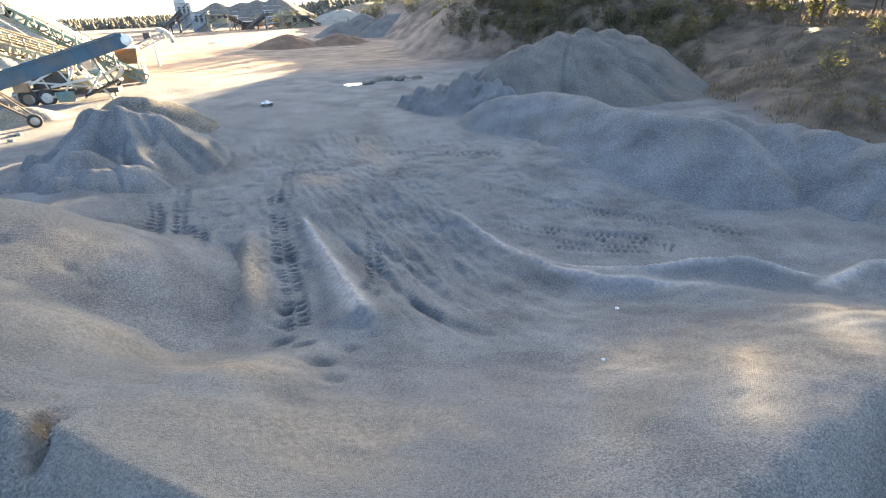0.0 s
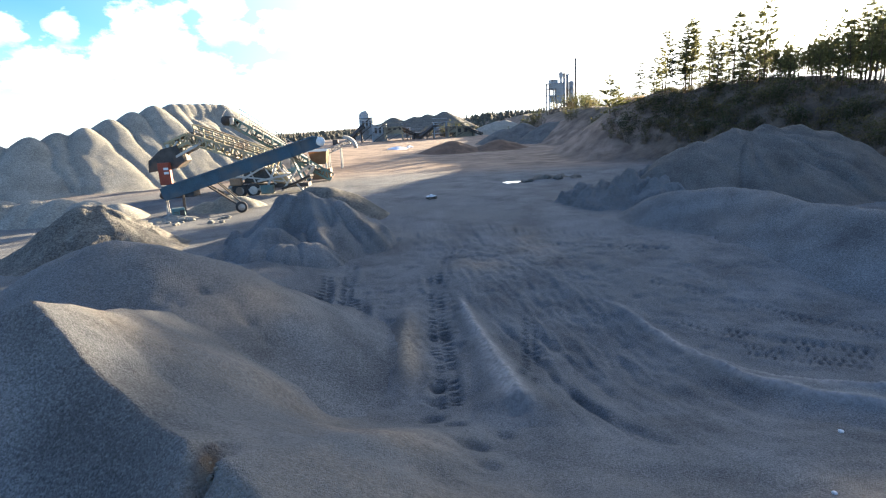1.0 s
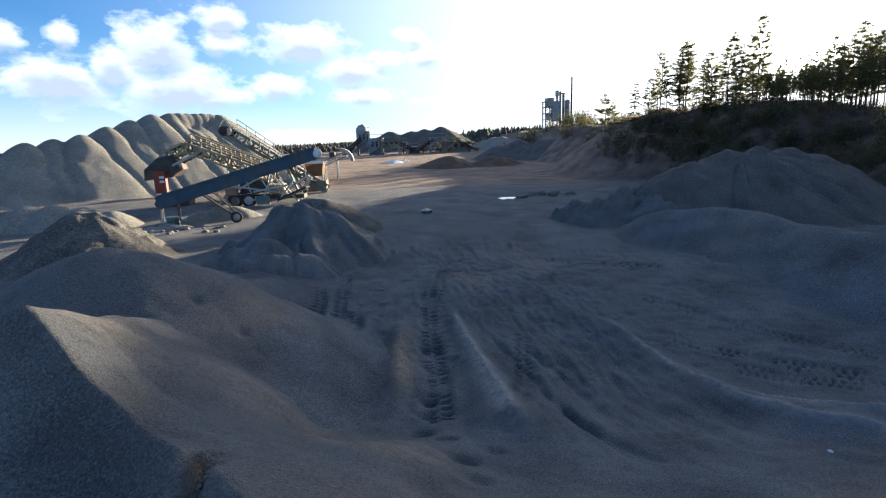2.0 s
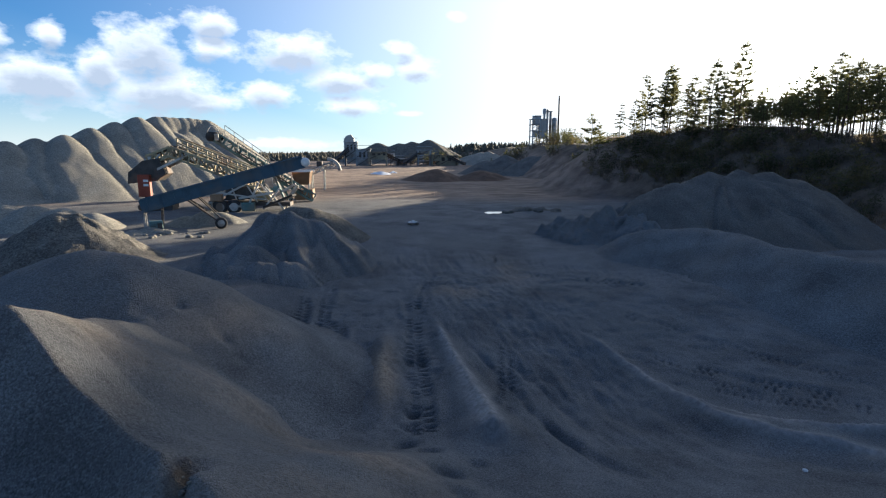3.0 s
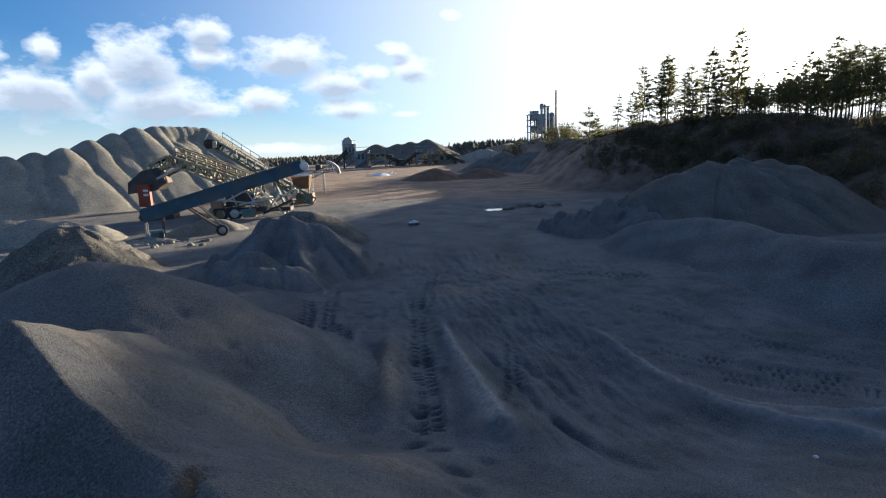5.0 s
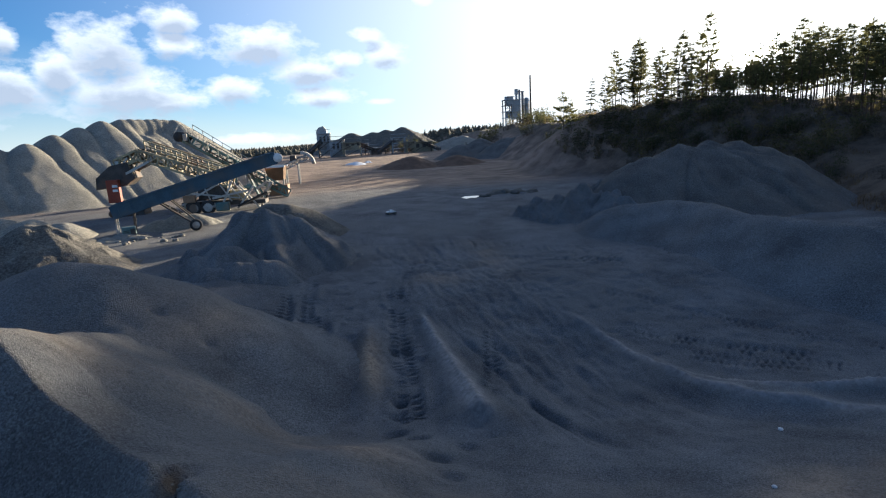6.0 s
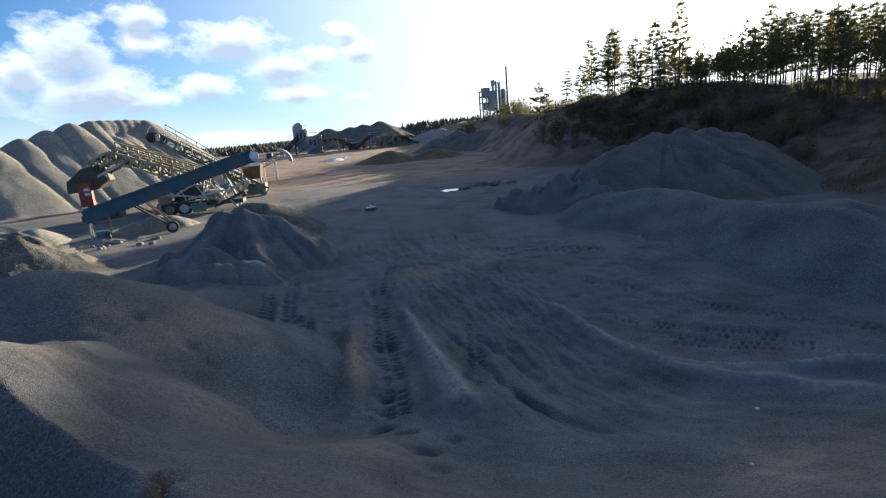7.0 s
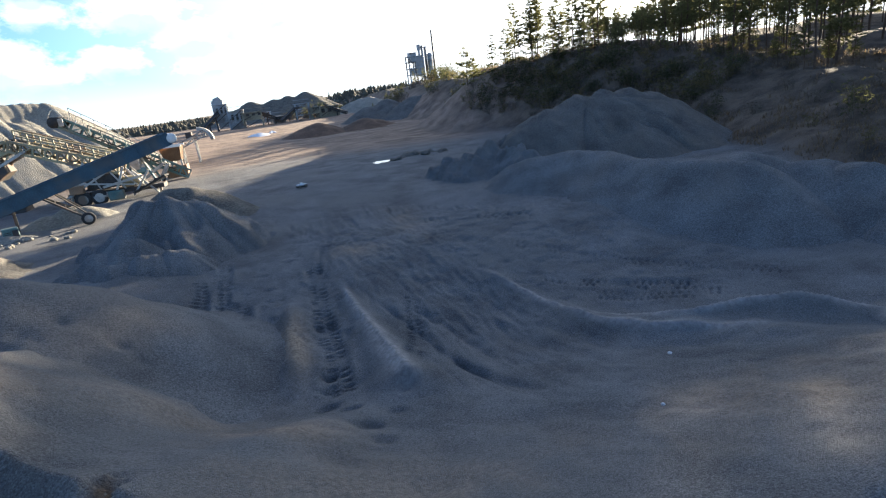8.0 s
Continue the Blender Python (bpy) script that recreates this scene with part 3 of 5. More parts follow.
heap("stockpile", [(-4.3, 21.3, 2.85), (-3.8, 21.3, 2.9), (-3.1, 21.6, 2.5), (-2.4, 22.0, 2.0)], 0.82, GRAVEL, "grey gravel heap with slumped sides", 0.07, 0.12, 0.10, 0.1, 5, lumps=0.22, grain=1.2, slump=0.15, dents=((-4.5, 20.2, 0.55, 0.45), (-4.0, 19.9, 0.4, 0.3), (-3.0, 20.3, 0.25, 0.18)))
heap("stockpile", [(-4.6, 27.4, 2.5), (-3.9, 27.3, 2.5), (-2.9, 27.2, 2.1)], 0.78, GRAVEL_DARK, "low dark gravel heap", 0.15, 0.3, 0.05, 0.05, 6)
heap("stockpile", [(13.2, 26.6, 2.5), (15.0, 27, 3.6), (17, 27, 4.15), (18.6, 26.9, 4.2), (20.2, 26.8, 4.2), (21.4, 26.5, 3.9)], 0.74, GRAVEL_DUN, "tall broad grey gravel heap", 0.12, 0.3, 0.10, 0.04, 7, lumps=0.12, slump=0.14)
WINDROW = np.array(((10.6, 22.3, 1.6), (11.6, 21.7, 1.95), (12.8, 20.9, 2.08), (13.4, 19.0, 2.1), (13.4, 17.2, 1.95), (14.2, 15.2, 1.95), (15.3, 13.7, 1.85)))
run = np.linspace(0, 6, 25)
heap("stockpile", np.stack([np.interp(run, np.arange(7), WINDROW[:, k]) for k in range(3)], -1), 0.66, GRAVEL, "long windrow of grey gravel before a taller heap", 0.1, 0.1, 0.05, 0.04, 10, foot=0.3, tip=0.35)
for k, (hx, hy, hz) in enumerate(((16.4, 14.8, 1.75), (17.6, 13.4, 1.45), (18.5, 12.0, 1.3), (19.0, 10.4, 1.15), (19.2, 8.7, 1.0))):
    heap("stockpile", [(hx - 0.5, hy + 0.4, hz), (hx, hy, hz + 0.1), (hx + 0.5, hy - 0.4, hz - 0.1)], 0.6, GRAVEL, "small rough heap of pale gravel in a row", 0.12, 0.25, 0.08, 0.15, 20 + k, "row of small heaps", 0.1)
for k, (hx, hy, hz) in enumerate(((-4.75, 18.9, 1.95), (-5.6, 18.7, 1.72), (-5.1, 18.0, 1.45), (-4.2, 18.2, 1.5), (-3.4, 18.5, 1.45), (-6.3, 18.3, 1.4))):
    heap("stockpile", [(hx - 0.15, hy, hz), (hx + 0.2, hy + 0.1, hz - 0.05)], 0.95, GRAVEL, "small grey lump of gravel at a heap's foot", 0.06, 0.12, 0.03, 0.1, 30 + k, "lumps of gravel")
heap("stockpile", [(-8, 204, 7), (-3, 204, 9.0), (1.3, 204, 7), (5, 204, 9.1), (9.7, 203.6, 9.6), (16, 203, 10.2)], 0.62, GRAVEL_DARK, "long dark stockpile far behind the works", 0.8, 0.8, 0.2, 0.1, 40, grain=5)
heap("stockpile", [(18.5, 100, 3.9), (22.5, 101, 4.8)], 0.6, GRAVEL_DUN, "blue-grey fan of gravel below a bank", 0.5, 0.5, 0.1, 0.1, 41, grain=3)
heap("stockpile", [(26, 95, 4.8), (28.5, 94, 5.2)], 0.6, GRAVEL_DUN, "blue-grey fan of gravel below a bank", 0.5, 0.5, 0.1, 0.1, 42, grain=3)
for k, (hx, hy, hz) in enumerate(((-10.4, 33.2, 1.75), (-11.4, 32.6, 1.5), (-12.0, 29.2, 1.3), (-12.6, 28.6, 1.2))):
    heap("stockpile", [(hx - 0.3, hy, hz), (hx + 0.5, hy, hz - 0.15)], 0.6, GRAVEL_PALE, "small spill of pale gravel under a conveyor", 0.12, 0.2, 0.05, 0.1, 50 + k, "spills of gravel")
heap("stockpile", [(7.3, 80.4, 2.9), (5, 80.4, 2.2)], 0.4, BROWN, "low brown earth heap", 0.3, 0.3, 0.08, 0.05, 8)
heap("stockpile", [(14, 80, 2.7), (16, 80, 2.2)], 0.4, BROWN, "low dark brown earth heap", 0.3, 0.3, 0.08, 0.05, 9)
for k, (hx, hy, hz) in enumerate(((11.4, 26.2, 2.1), (10.3, 27.0, 1.75), (12.4, 25.0, 1.95), (9.4, 28.2, 1.5), (13.2, 27.8, 2.4))):
    heap("stockpile", [(hx - 0.4, hy, hz - 0.1), (hx, hy + 0.2, hz), (hx + 0.4, hy - 0.2, hz - 0.15)], 0.7, GRAVEL, "rough rubble heap at the foot of a gravel pile", 0.09, 0.1, 0.12, 0.05, 70 + k, "heaps of rubble", 0.35, 0.7)
heap("stockpile", [(9.2, 37.7, 1.2), (10.1, 38.0, 1.35), (11.2, 38.0, 1.2), (12.0, 37.6, 1.1)], 0.5, GRAVEL_DARK, "low dark gravel heap beside a puddle", 0.12, 0.15, 0.08, 0.05, 80, lumps=0.2, grain=0.8)
# ---------------------------------------------------------------- makers
def thing(name, loc, turn=0.0, label="", category="", group=""):
    ob = new(name)
    ob.empty_display_size = 0.2
    ob.matrix_basis = pose(*loc, 0, 0, turn)
    return tagged(ob, label, category, group)


def part(name, bm, mat, parent, label="", smooth=False):
    me = bpy.data.meshes.new(name)
    if smooth:
        for f in bm.faces:
            f.smooth = True
    bm.to_mesh(me)
    bm.free()
    me.materials.append(mat)
    ob = new(name, me)
    ob.parent = parent
    return tagged(ob, label)


def box(bm, x0, y0, z0, x1, y1, z1, bevel=0.0):
    vs = [bm.verts.new((x, y, z)) for x in (x0, x1) for y in (y0, y1) for z in (z0, z1)]
    fs = [bm.faces.new([vs[i] for i in f]) for f in ((0, 1, 3, 2), (4, 6, 7, 5), (0, 4, 5, 1), (2, 3, 7, 6), (0, 2, 6, 4), (1, 5, 7, 3))]
    if bevel:
        es = list({e for f in fs for e in f.edges})
        bmesh.ops.bevel(bm, geom=es, offset=bevel, segments=1, affect="EDGES")
    return bm


def beam(bm, a, b, w=0.06, h=None):
    """A bar of w by h metres from a to b."""
    a, b = Vector(a), Vector(b)
    h = w if h is None else h
    d = (b - a).normalized()
    side = d.cross(Vector((0, 0, 1)))
    side = side.normalized() if side.length > 1e-4 else Vector((1, 0, 0))
    up = side.cross(d).normalized()
    ring = [[bm.verts.new(p + side * sx * w / 2 + up * sz * h / 2) for sx, sz in ((-1, -1), (1, -1), (1, 1), (-1, 1))] for p in (a, b)]
    bm.faces.new(ring[0][::-1])
    bm.faces.new(ring[1])
    for k in range(4):
        bm.faces.new((ring[0][k], ring[0][(k + 1) % 4], ring[1][(k + 1) % 4], ring[1][k]))
    return bm


def lathe(bm, centre, axis, profile, sides=18):
    """profile: (along the axis, radius) pairs."""
    c, d = Vector(centre), Vector(axis).normalized()
    side = d.orthogonal().normalized()
    up = d.cross(side)
    rings = [[bm.verts.new(c + d * s + (side * math.cos(t) + up * math.sin(t)) * r) for t in [2 * math.pi * k / sides for k in range(sides)]] for s, r in profile]
    for p, q in zip(rings, rings[1:]):
        for k in range(sides):
            bm.faces.new((p[k], p[(k + 1) % sides], q[(k + 1) % sides], q[k]))
    bm.faces.new(rings[0][::-1])
    bm.faces.new(rings[-1])
    return bm


def wheel(parent, centre, r, w, axis=(0, 1, 0)):
    tyre = part("wheel", lathe(bmesh.new(), centre, axis, ((-w / 2, r * 0.62), (-w / 2, r * 0.9), (-w * 0.35, r), (w * 0.35, r), (w / 2, r * 0.9), (w / 2, r * 0.62))), RUBBER, parent, "black rubber tyre", True)
    part("rim", lathe(bmesh.new(), centre, axis, ((-w * 0.52, r * 0.25), (-w * 0.52, r * 0.6), (-w * 0.3, r * 0.62), (w * 0.3, r * 0.62), (w * 0.52, r * 0.6), (w * 0.52, r * 0.25)), 12), STEEL_DUSTY, tyre, "dusty pale steel rim")
    return tyre


def lattice(bm, a, b, depth, width, bays, bar=0.05):
    """The lattice of a box girder: four chords with posts and diagonals. a and b are the ends of its axis."""
    a, b = Vector(a), Vector(b)
    d = (b - a).normalized()
    side = d.cross(Vector((0, 0, 1))).normalized()
    up = side.cross(d)
    at = lambda s, i, j: a + (b - a) * s + side * width / 2 * i + up * depth / 2 * j
    for i in (-1, 1):
        for j in (-1, 1):
            beam(bm, at(0, i, j), at(1, i, j), bar * 1.4)
    for k in range(bays + 1):
        s = k / bays
        for i in (-1, 1):
            beam(bm, at(s, i, -1), at(s, i, 1), bar)
        beam(bm, at(s, -1, -1), at(s, 1, -1), bar)
        if k < bays:
            e = (k + 1) / bays
            for i in (-1, 1):
                beam(bm, at(s, i, -1 if k % 2 else 1), at(e, i, 1 if k % 2 else -1), bar * 0.8)
    return bm


def handrail(parent, a, b, up, n, mat, bar=0.035, label=""):
    a, b = Vector(a), Vector(b)
    for k in range(n + 1):
        p = a + (b - a) * k / n
        part("post", beam(bmesh.new(), p, p + Vector((0, 0, up)), bar), mat, parent)
    for h in (up, up * 0.5):
        part("rail", beam(bmesh.new(), a + Vector((0, 0, h)), b + Vector((0, 0, h)), bar), mat, parent)
# ---------------------------------------------------------------- crushing machines
STEEL_BLUE = material("blue painted steel", ((0.022, 0.055, 0.085), (0.045, 0.10, 0.145)), 1.2, 0.6, 0.0, 0.1, 25, (0.075, 0.09, 0.10), 0.9, 0.4)
STEEL_YELLOW = material("faded yellow steel", ((0.24, 0.20, 0.11), (0.42, 0.36, 0.22)), 1.5, 0.65, 0.0, 0.1, 25, (0.22, 0.15, 0.09), 0.8, 0.4)
STEEL_TEAL = material("faded green steel", ((0.07, 0.14, 0.135), (0.16, 0.26, 0.245)), 1.5, 0.6, 0.0, 0.1, 25, (0.20, 0.15, 0.10), 0.8, 0.4)
STEEL_DUSTY = material("dusty pale steel", ((0.32, 0.31, 0.28), (0.55, 0.53, 0.47)), 2.0, 0.7, 0.0, 0.1, 25, (0.18, 0.13, 0.09), 0.8, 0.3)
STEEL_DARK = material("grimy dark steel", ((0.03, 0.03, 0.03), (0.09, 0.08, 0.07)), 2.0, 0.7, 0.0, 0.1, 25, (0.14, 0.09, 0.06), 0.8, 0.3)
RUBBER = material("black rubber", ((0.02, 0.02, 0.02), (0.06, 0.055, 0.05)), 3.0, 0.8, 0.0, 0.1, 30)
RED = material("faded red paint", ((0.22, 0.045, 0.025), (0.34, 0.08, 0.04)), 2.0, 0.6, 0.0, 0.1, 25)
WHITE = material("white paint", ((0.62, 0.62, 0.60), (0.78, 0.78, 0.76)), 2.0, 0.5, 0.0, 0.05, 25)
RUST = material("rusty brown sheet", ((0.20, 0.12, 0.07), (0.34, 0.22, 0.13)), 1.5, 0.8, 0.0, 0.1, 20)


def blue_conveyor():
    x0, y0, x1, y1 = -13.45, 31.05, -5.1, 33.8
    g = ground_at(x0, y0)
    t = thing("belt_conveyor", (x0, y0, g), math.degrees(math.atan2(y1 - y0, x1 - x0)), "blue steel trough conveyor on two wheels, tilted up", "conveyor", "conveyors")
    L = math.hypot(x1 - x0, y1 - y0)
    a, b = Vector((0, 0, 2.12 - g)), Vector((L, 0, 4.5 - g))
    d = (b - a).normalized()
    up = Vector((-d.z, 0, d.x))
    for side in (-1, 1):
        off = Vector((0, 0.54 * side, 0))
        plate = part("side_plate", beam(bmesh.new(), a + off + up * 0.03, b + off + up * 0.03, 0.05, 0.66), STEEL_BLUE, t, "long blue side plate")
        for k in range(13):
            p = a + (b - a) * (k + 0.5) / 13 + Vector((0, 0.58 * side, 0))
            part("rib", beam(bmesh.new(), p - up * 0.29, p + up * 0.35, 0.05), STEEL_BLUE, plate)
        part("flange", beam(bmesh.new(), a + Vector((0, 0.57 * side, 0)) + up * 0.38, b + Vector((0, 0.57 * side, 0)) + up * 0.38, 0.14, 0.04), STEEL_BLUE, plate)
    bm = bmesh.new()
    beam(bm, a - up * 0.30, b - up * 0.30, 0.94, 0.05)
    part("floor_plate", bm, STEEL_BLUE, t)
    bm = bmesh.new()
    beam(bm, a + up * 0.1, b + up * 0.1, 0.8, 0.03)
    part("belt", bm, RUBBER, t, "worn black belt")
    part("head_drum", lathe(bmesh.new(), b + d * 0.1, (0, 1, 0), ((-0.6, 0.06), (-0.6, 0.27), (0.6, 0.27), (0.6, 0.06)), 16), WHITE, t, "pale head drum", True)
    part("tail_drum", lathe(bmesh.new(), a + d * 0.05, (0, 1, 0), ((-0.48, 0.05), (-0.48, 0.2), (0.48, 0.2), (0.48, 0.05)), 14), STEEL_DARK, t, "", True)
    for y in (-0.48, 0.48):
        part("leg", beam(bmesh.new(), (0.12, y, a.z - 0.2), (0.12, y, -0.15), 0.09), STEEL_DUSTY, t)
        part("leg", beam(bmesh.new(), (1.0, y, a.z + 0.05), (0.95, y, -0.15), 0.08), STEEL_DARK, t)
    # undercarriage: two raking frames down to an axle
    axle_x, axle_z = 3.95, 0.28
    for y in (-1.5, 1.4):
        yb = 0.46 if y > 0 else -0.46
        part("strut", beam(bmesh.new(), a + d * 2.35 - up * 0.3 + Vector((0, yb, 0)), (axle_x, y, axle_z), 0.09), STEEL_DARK, t)
        part("strut", beam(bmesh.new(), a + d * 2.9 - up * 0.3 + Vector((0, yb, 0)), (axle_x + 0.1, y * 0.9, axle_z + 0.15), 0.06), STEEL_DARK, t)
        wheel(t, (axle_x, y, axle_z), 0.32, 0.24)
    part("axle", beam(bmesh.new(), (axle_x, -1.3, axle_z), (axle_x, 1.3, axle_z), 0.12), RUST, t, "rusty axle beam")
    for k in range(3):
        s = (k + 1) / 4
        p, q = a + d * 2.4 - up * 0.3, Vector((axle_x, 0, axle_z))
        m = p + (q - p) * s
        part("cross_bar", beam(bmesh.new(), m + Vector((0, -0.46 - 0.8 * s, 0)), m + Vector((0, 0.46 + 0.8 * s, 0)), 0.06), STEEL_DARK, t)


def yellow_screen():
    """A wheeled screen with a lattice conveyor that rises to its discharge end."""
    t = thing("screening_plant", (-11.4, 40.3, ground_at(-11.4, 40.3)), 0, "yellow and rusty mobile screening plant with lattice conveyor", "crusher")
    o = Vector((-11.4, 40.3, ground_at(-11.4, 40.3)))
    P = lambda x, y, z: Vector((x, y, z)) - o
    a, b = P(-15.1, 40.9, 5.15), P(-9.2, 39.9, 2.95)
    part("conveyor_frame", lattice(bmesh.new(), a, b, 0.66, 1.05, 9, 0.105), STEEL_YELLOW, t, "yellow lattice girder")
    d = (b - a).normalized()
    up = Vector((0, -1, 0)).cross(d) * -1
    up = Vector((-d.z, 0, d.x)).normalized()
    part("belt", beam(bmesh.new(), a + up * 0.3, b + up * 0.3, 0.85, 0.05), RUBBER, t)
    for y in (-0.52, 0.52):
        handrail(t, a + up * 0.3 + Vector((0.3, y, 0)), b + up * 0.3 + Vector((0, y, 0)), 0.66, 8, STEEL_YELLOW, 0.085)
    # knee and discharge head
    k1, k2 = P(-15.1, 40.9, 5.2), P(-16.8, 41.0, 4.55)
    part("knee_frame", lattice(bmesh.new(), k1, k2, 0.6, 1.05, 3, 0.11), STEEL_YELLOW, t)
    part("knee_belt", beam(bmesh.new(), k1 + Vector((0, 0, 0.34)), k2 + Vector((0, 0, 0.34)), 0.9, 0.06), RUBBER, t)
    part("head_drum", lathe(bmesh.new(), k2, (0, 1, 0), ((-0.55, 0.05), (-0.55, 0.3), (0.55, 0.3), (0.55, 0.05)), 14), STEEL_DUSTY, t, "", True)
    for y in (-0.6, 0.6):
        part("brace", beam(bmesh.new(), P(-14.3, 40.8 + y, 4.75), P(-16.6, 40.9 + y, 3.7), 0.16), STEEL_DUSTY, t, "pale tubular brace")
        part("brace", beam(bmesh.new(), P(-15.9, 40.9 + y, 5.0), P(-16.9, 40.9 + y, 3.8), 0.10), STEEL_DUSTY, t)
        part("brace", beam(bmesh.new(), P(-15.3, 40.9 + y, 4.6), P(-16.0, 40.9 + y, 3.6), 0.08), STEEL_YELLOW, t)
    bm = bmesh.new()
    vs = [bm.verts.new(P(*p)) for p in ((-17.1, 40.2, 4.5), (-16.0, 40.2, 4.7), (-15.6, 40.2, 3.6), (-16.2, 40.2, 3.1), (-18.2, 40.2, 2.9), (-18.1, 40.2, 3.7))]
    ws = [bm.verts.new(v.co + Vector((0, 1.5, 0))) for v in vs]
    bm.faces.new(vs), bm.faces.new(ws[::-1])
    for i in range(6):
        bm.faces.new((vs[i], ws[i], ws[(i + 1) % 6], vs[(i + 1) % 6]))
    bmesh.ops.recalc_face_normals(bm, faces=bm.faces[:])
    part("chute", bm, STEEL_DARK, t, "black rubber-skirted discharge chute")
    part("control_box", box(bmesh.new(), *P(-17.35, 39.75, 2.0), *P(-16.55, 40.15, 3.55), 0.03), RED, t, "faded red box")
    for z in (2.75, 3.05):
        part("sign_bar", box(bmesh.new(), *P(-16.95, 39.72, z), *P(-16.62, 39.745, z + 0.16)), WHITE, t, "white bar on the red box")
    part("box_stand", box(bmesh.new(), *P(-17.0, 39.9, 1.0), *P(-15.2, 41.2, 2.05), 0.04), STEEL_DARK, t, "dark engine housing")
    part("chute_leg", beam(bmesh.new(), P(-17.2, 41.3, 3.0), P(-17.2, 41.3, 0.85), 0.14), STEEL_DARK, t)
    # body with its screen box, engine and wheels
    part("chassis", beam(bmesh.new(), P(-12.6, 40.2, 1.55), P(-6.9, 40.0, 1.45), 1.1, 0.28), STEEL_DARK, t, "grimy chassis beam")
    part("screen_box", box(bmesh.new(), *P(-11.4, 39.5, 1.8), *P(-9.4, 40.9, 2.7), 0.05), STEEL_DARK, t, "grimy screen box")
    part("engine_cover", box(bmesh.new(), *P(-9.3, 39.55, 1.7), *P(-8.3, 40.6, 2.35), 0.05), STEEL_YELLOW, t, "faded yellow engine cover")
    part("fuel_tank", lathe(bmesh.new(), P(-10.6, 39.35, 1.35), (1, 0, 0), ((-0.5, 0.05), (-0.48, 0.24), (0.48, 0.24), (0.5, 0.05)), 14), STEEL_DUSTY, t, "", True)
    for x0, y0, z0, x1, y1, z1, w in ((-12.6, 39.4, 1.5, -9.9, 39.3, 2.9, 0.12), (-12.9, 39.4, 2.5, -8.6, 39.3, 1.8, 0.10), (-9.9, 39.3, 1.2, -9.0, 39.3, 3.0, 0.12), (-8.8, 39.3, 1.1, -7.6, 39.4, 2.6, 0.12),
                                      (-10.4, 39.2, 1.9, -8.0, 39.2, 2.3, 0.14), (-7.3, 39.4, 1.0, -8.6, 39.4, 2.7, 0.1)):
        part("frame_bar", beam(bmesh.new(), P(x0, y0, z0), P(x1, y1, z1), w), STEEL_DUSTY, t)
    part("side_belt", beam(bmesh.new(), P(-8.6, 39.0, 1.3), P(-6.4, 38.2, 2.2), 0.5, 0.12), RUBBER, t)
    part("oil_tank", box(bmesh.new(), *P(-10.2, 38.95, 1.0), *P(-9.3, 39.4, 1.6), 0.05), STEEL_TEAL, t, "small green tank")
    part("toolbox", box(bmesh.new(), *P(-12.3, 39.0, 1.7), *P(-11.5, 39.45, 2.2), 0.04), RUST, t)
    for x in (-11.7, -10.75):
        for y in (39.3, 41.0):
            wheel(t, P(x, y, 0.88 + 0.42), 0.5, 0.35)
    for x in (-12.4, -7.4):
        for y in (39.6, 40.8):
            part("jack_leg", beam(bmesh.new(), P(x, y, 1.6), P(x, y, 0.7), 0.12), STEEL_DUSTY, t)
    for x0, z0, x1, z1 in ((-12.3, 1.6, -11.2, 3.6), (-10.6, 1.7, -11.2, 3.6), (-9.2, 1.6, -10.0, 3.1), (-8.4, 1.6, -9.4, 2.9), (-8.0, 1.5, -8.9, 2.9)):
        for y in (39.5, 40.8):
            part("support_bar", beam(bmesh.new(), P(x0, y, z0), P(x1, y - 0.1, z1), 0.09), STEEL_DUSTY, t)


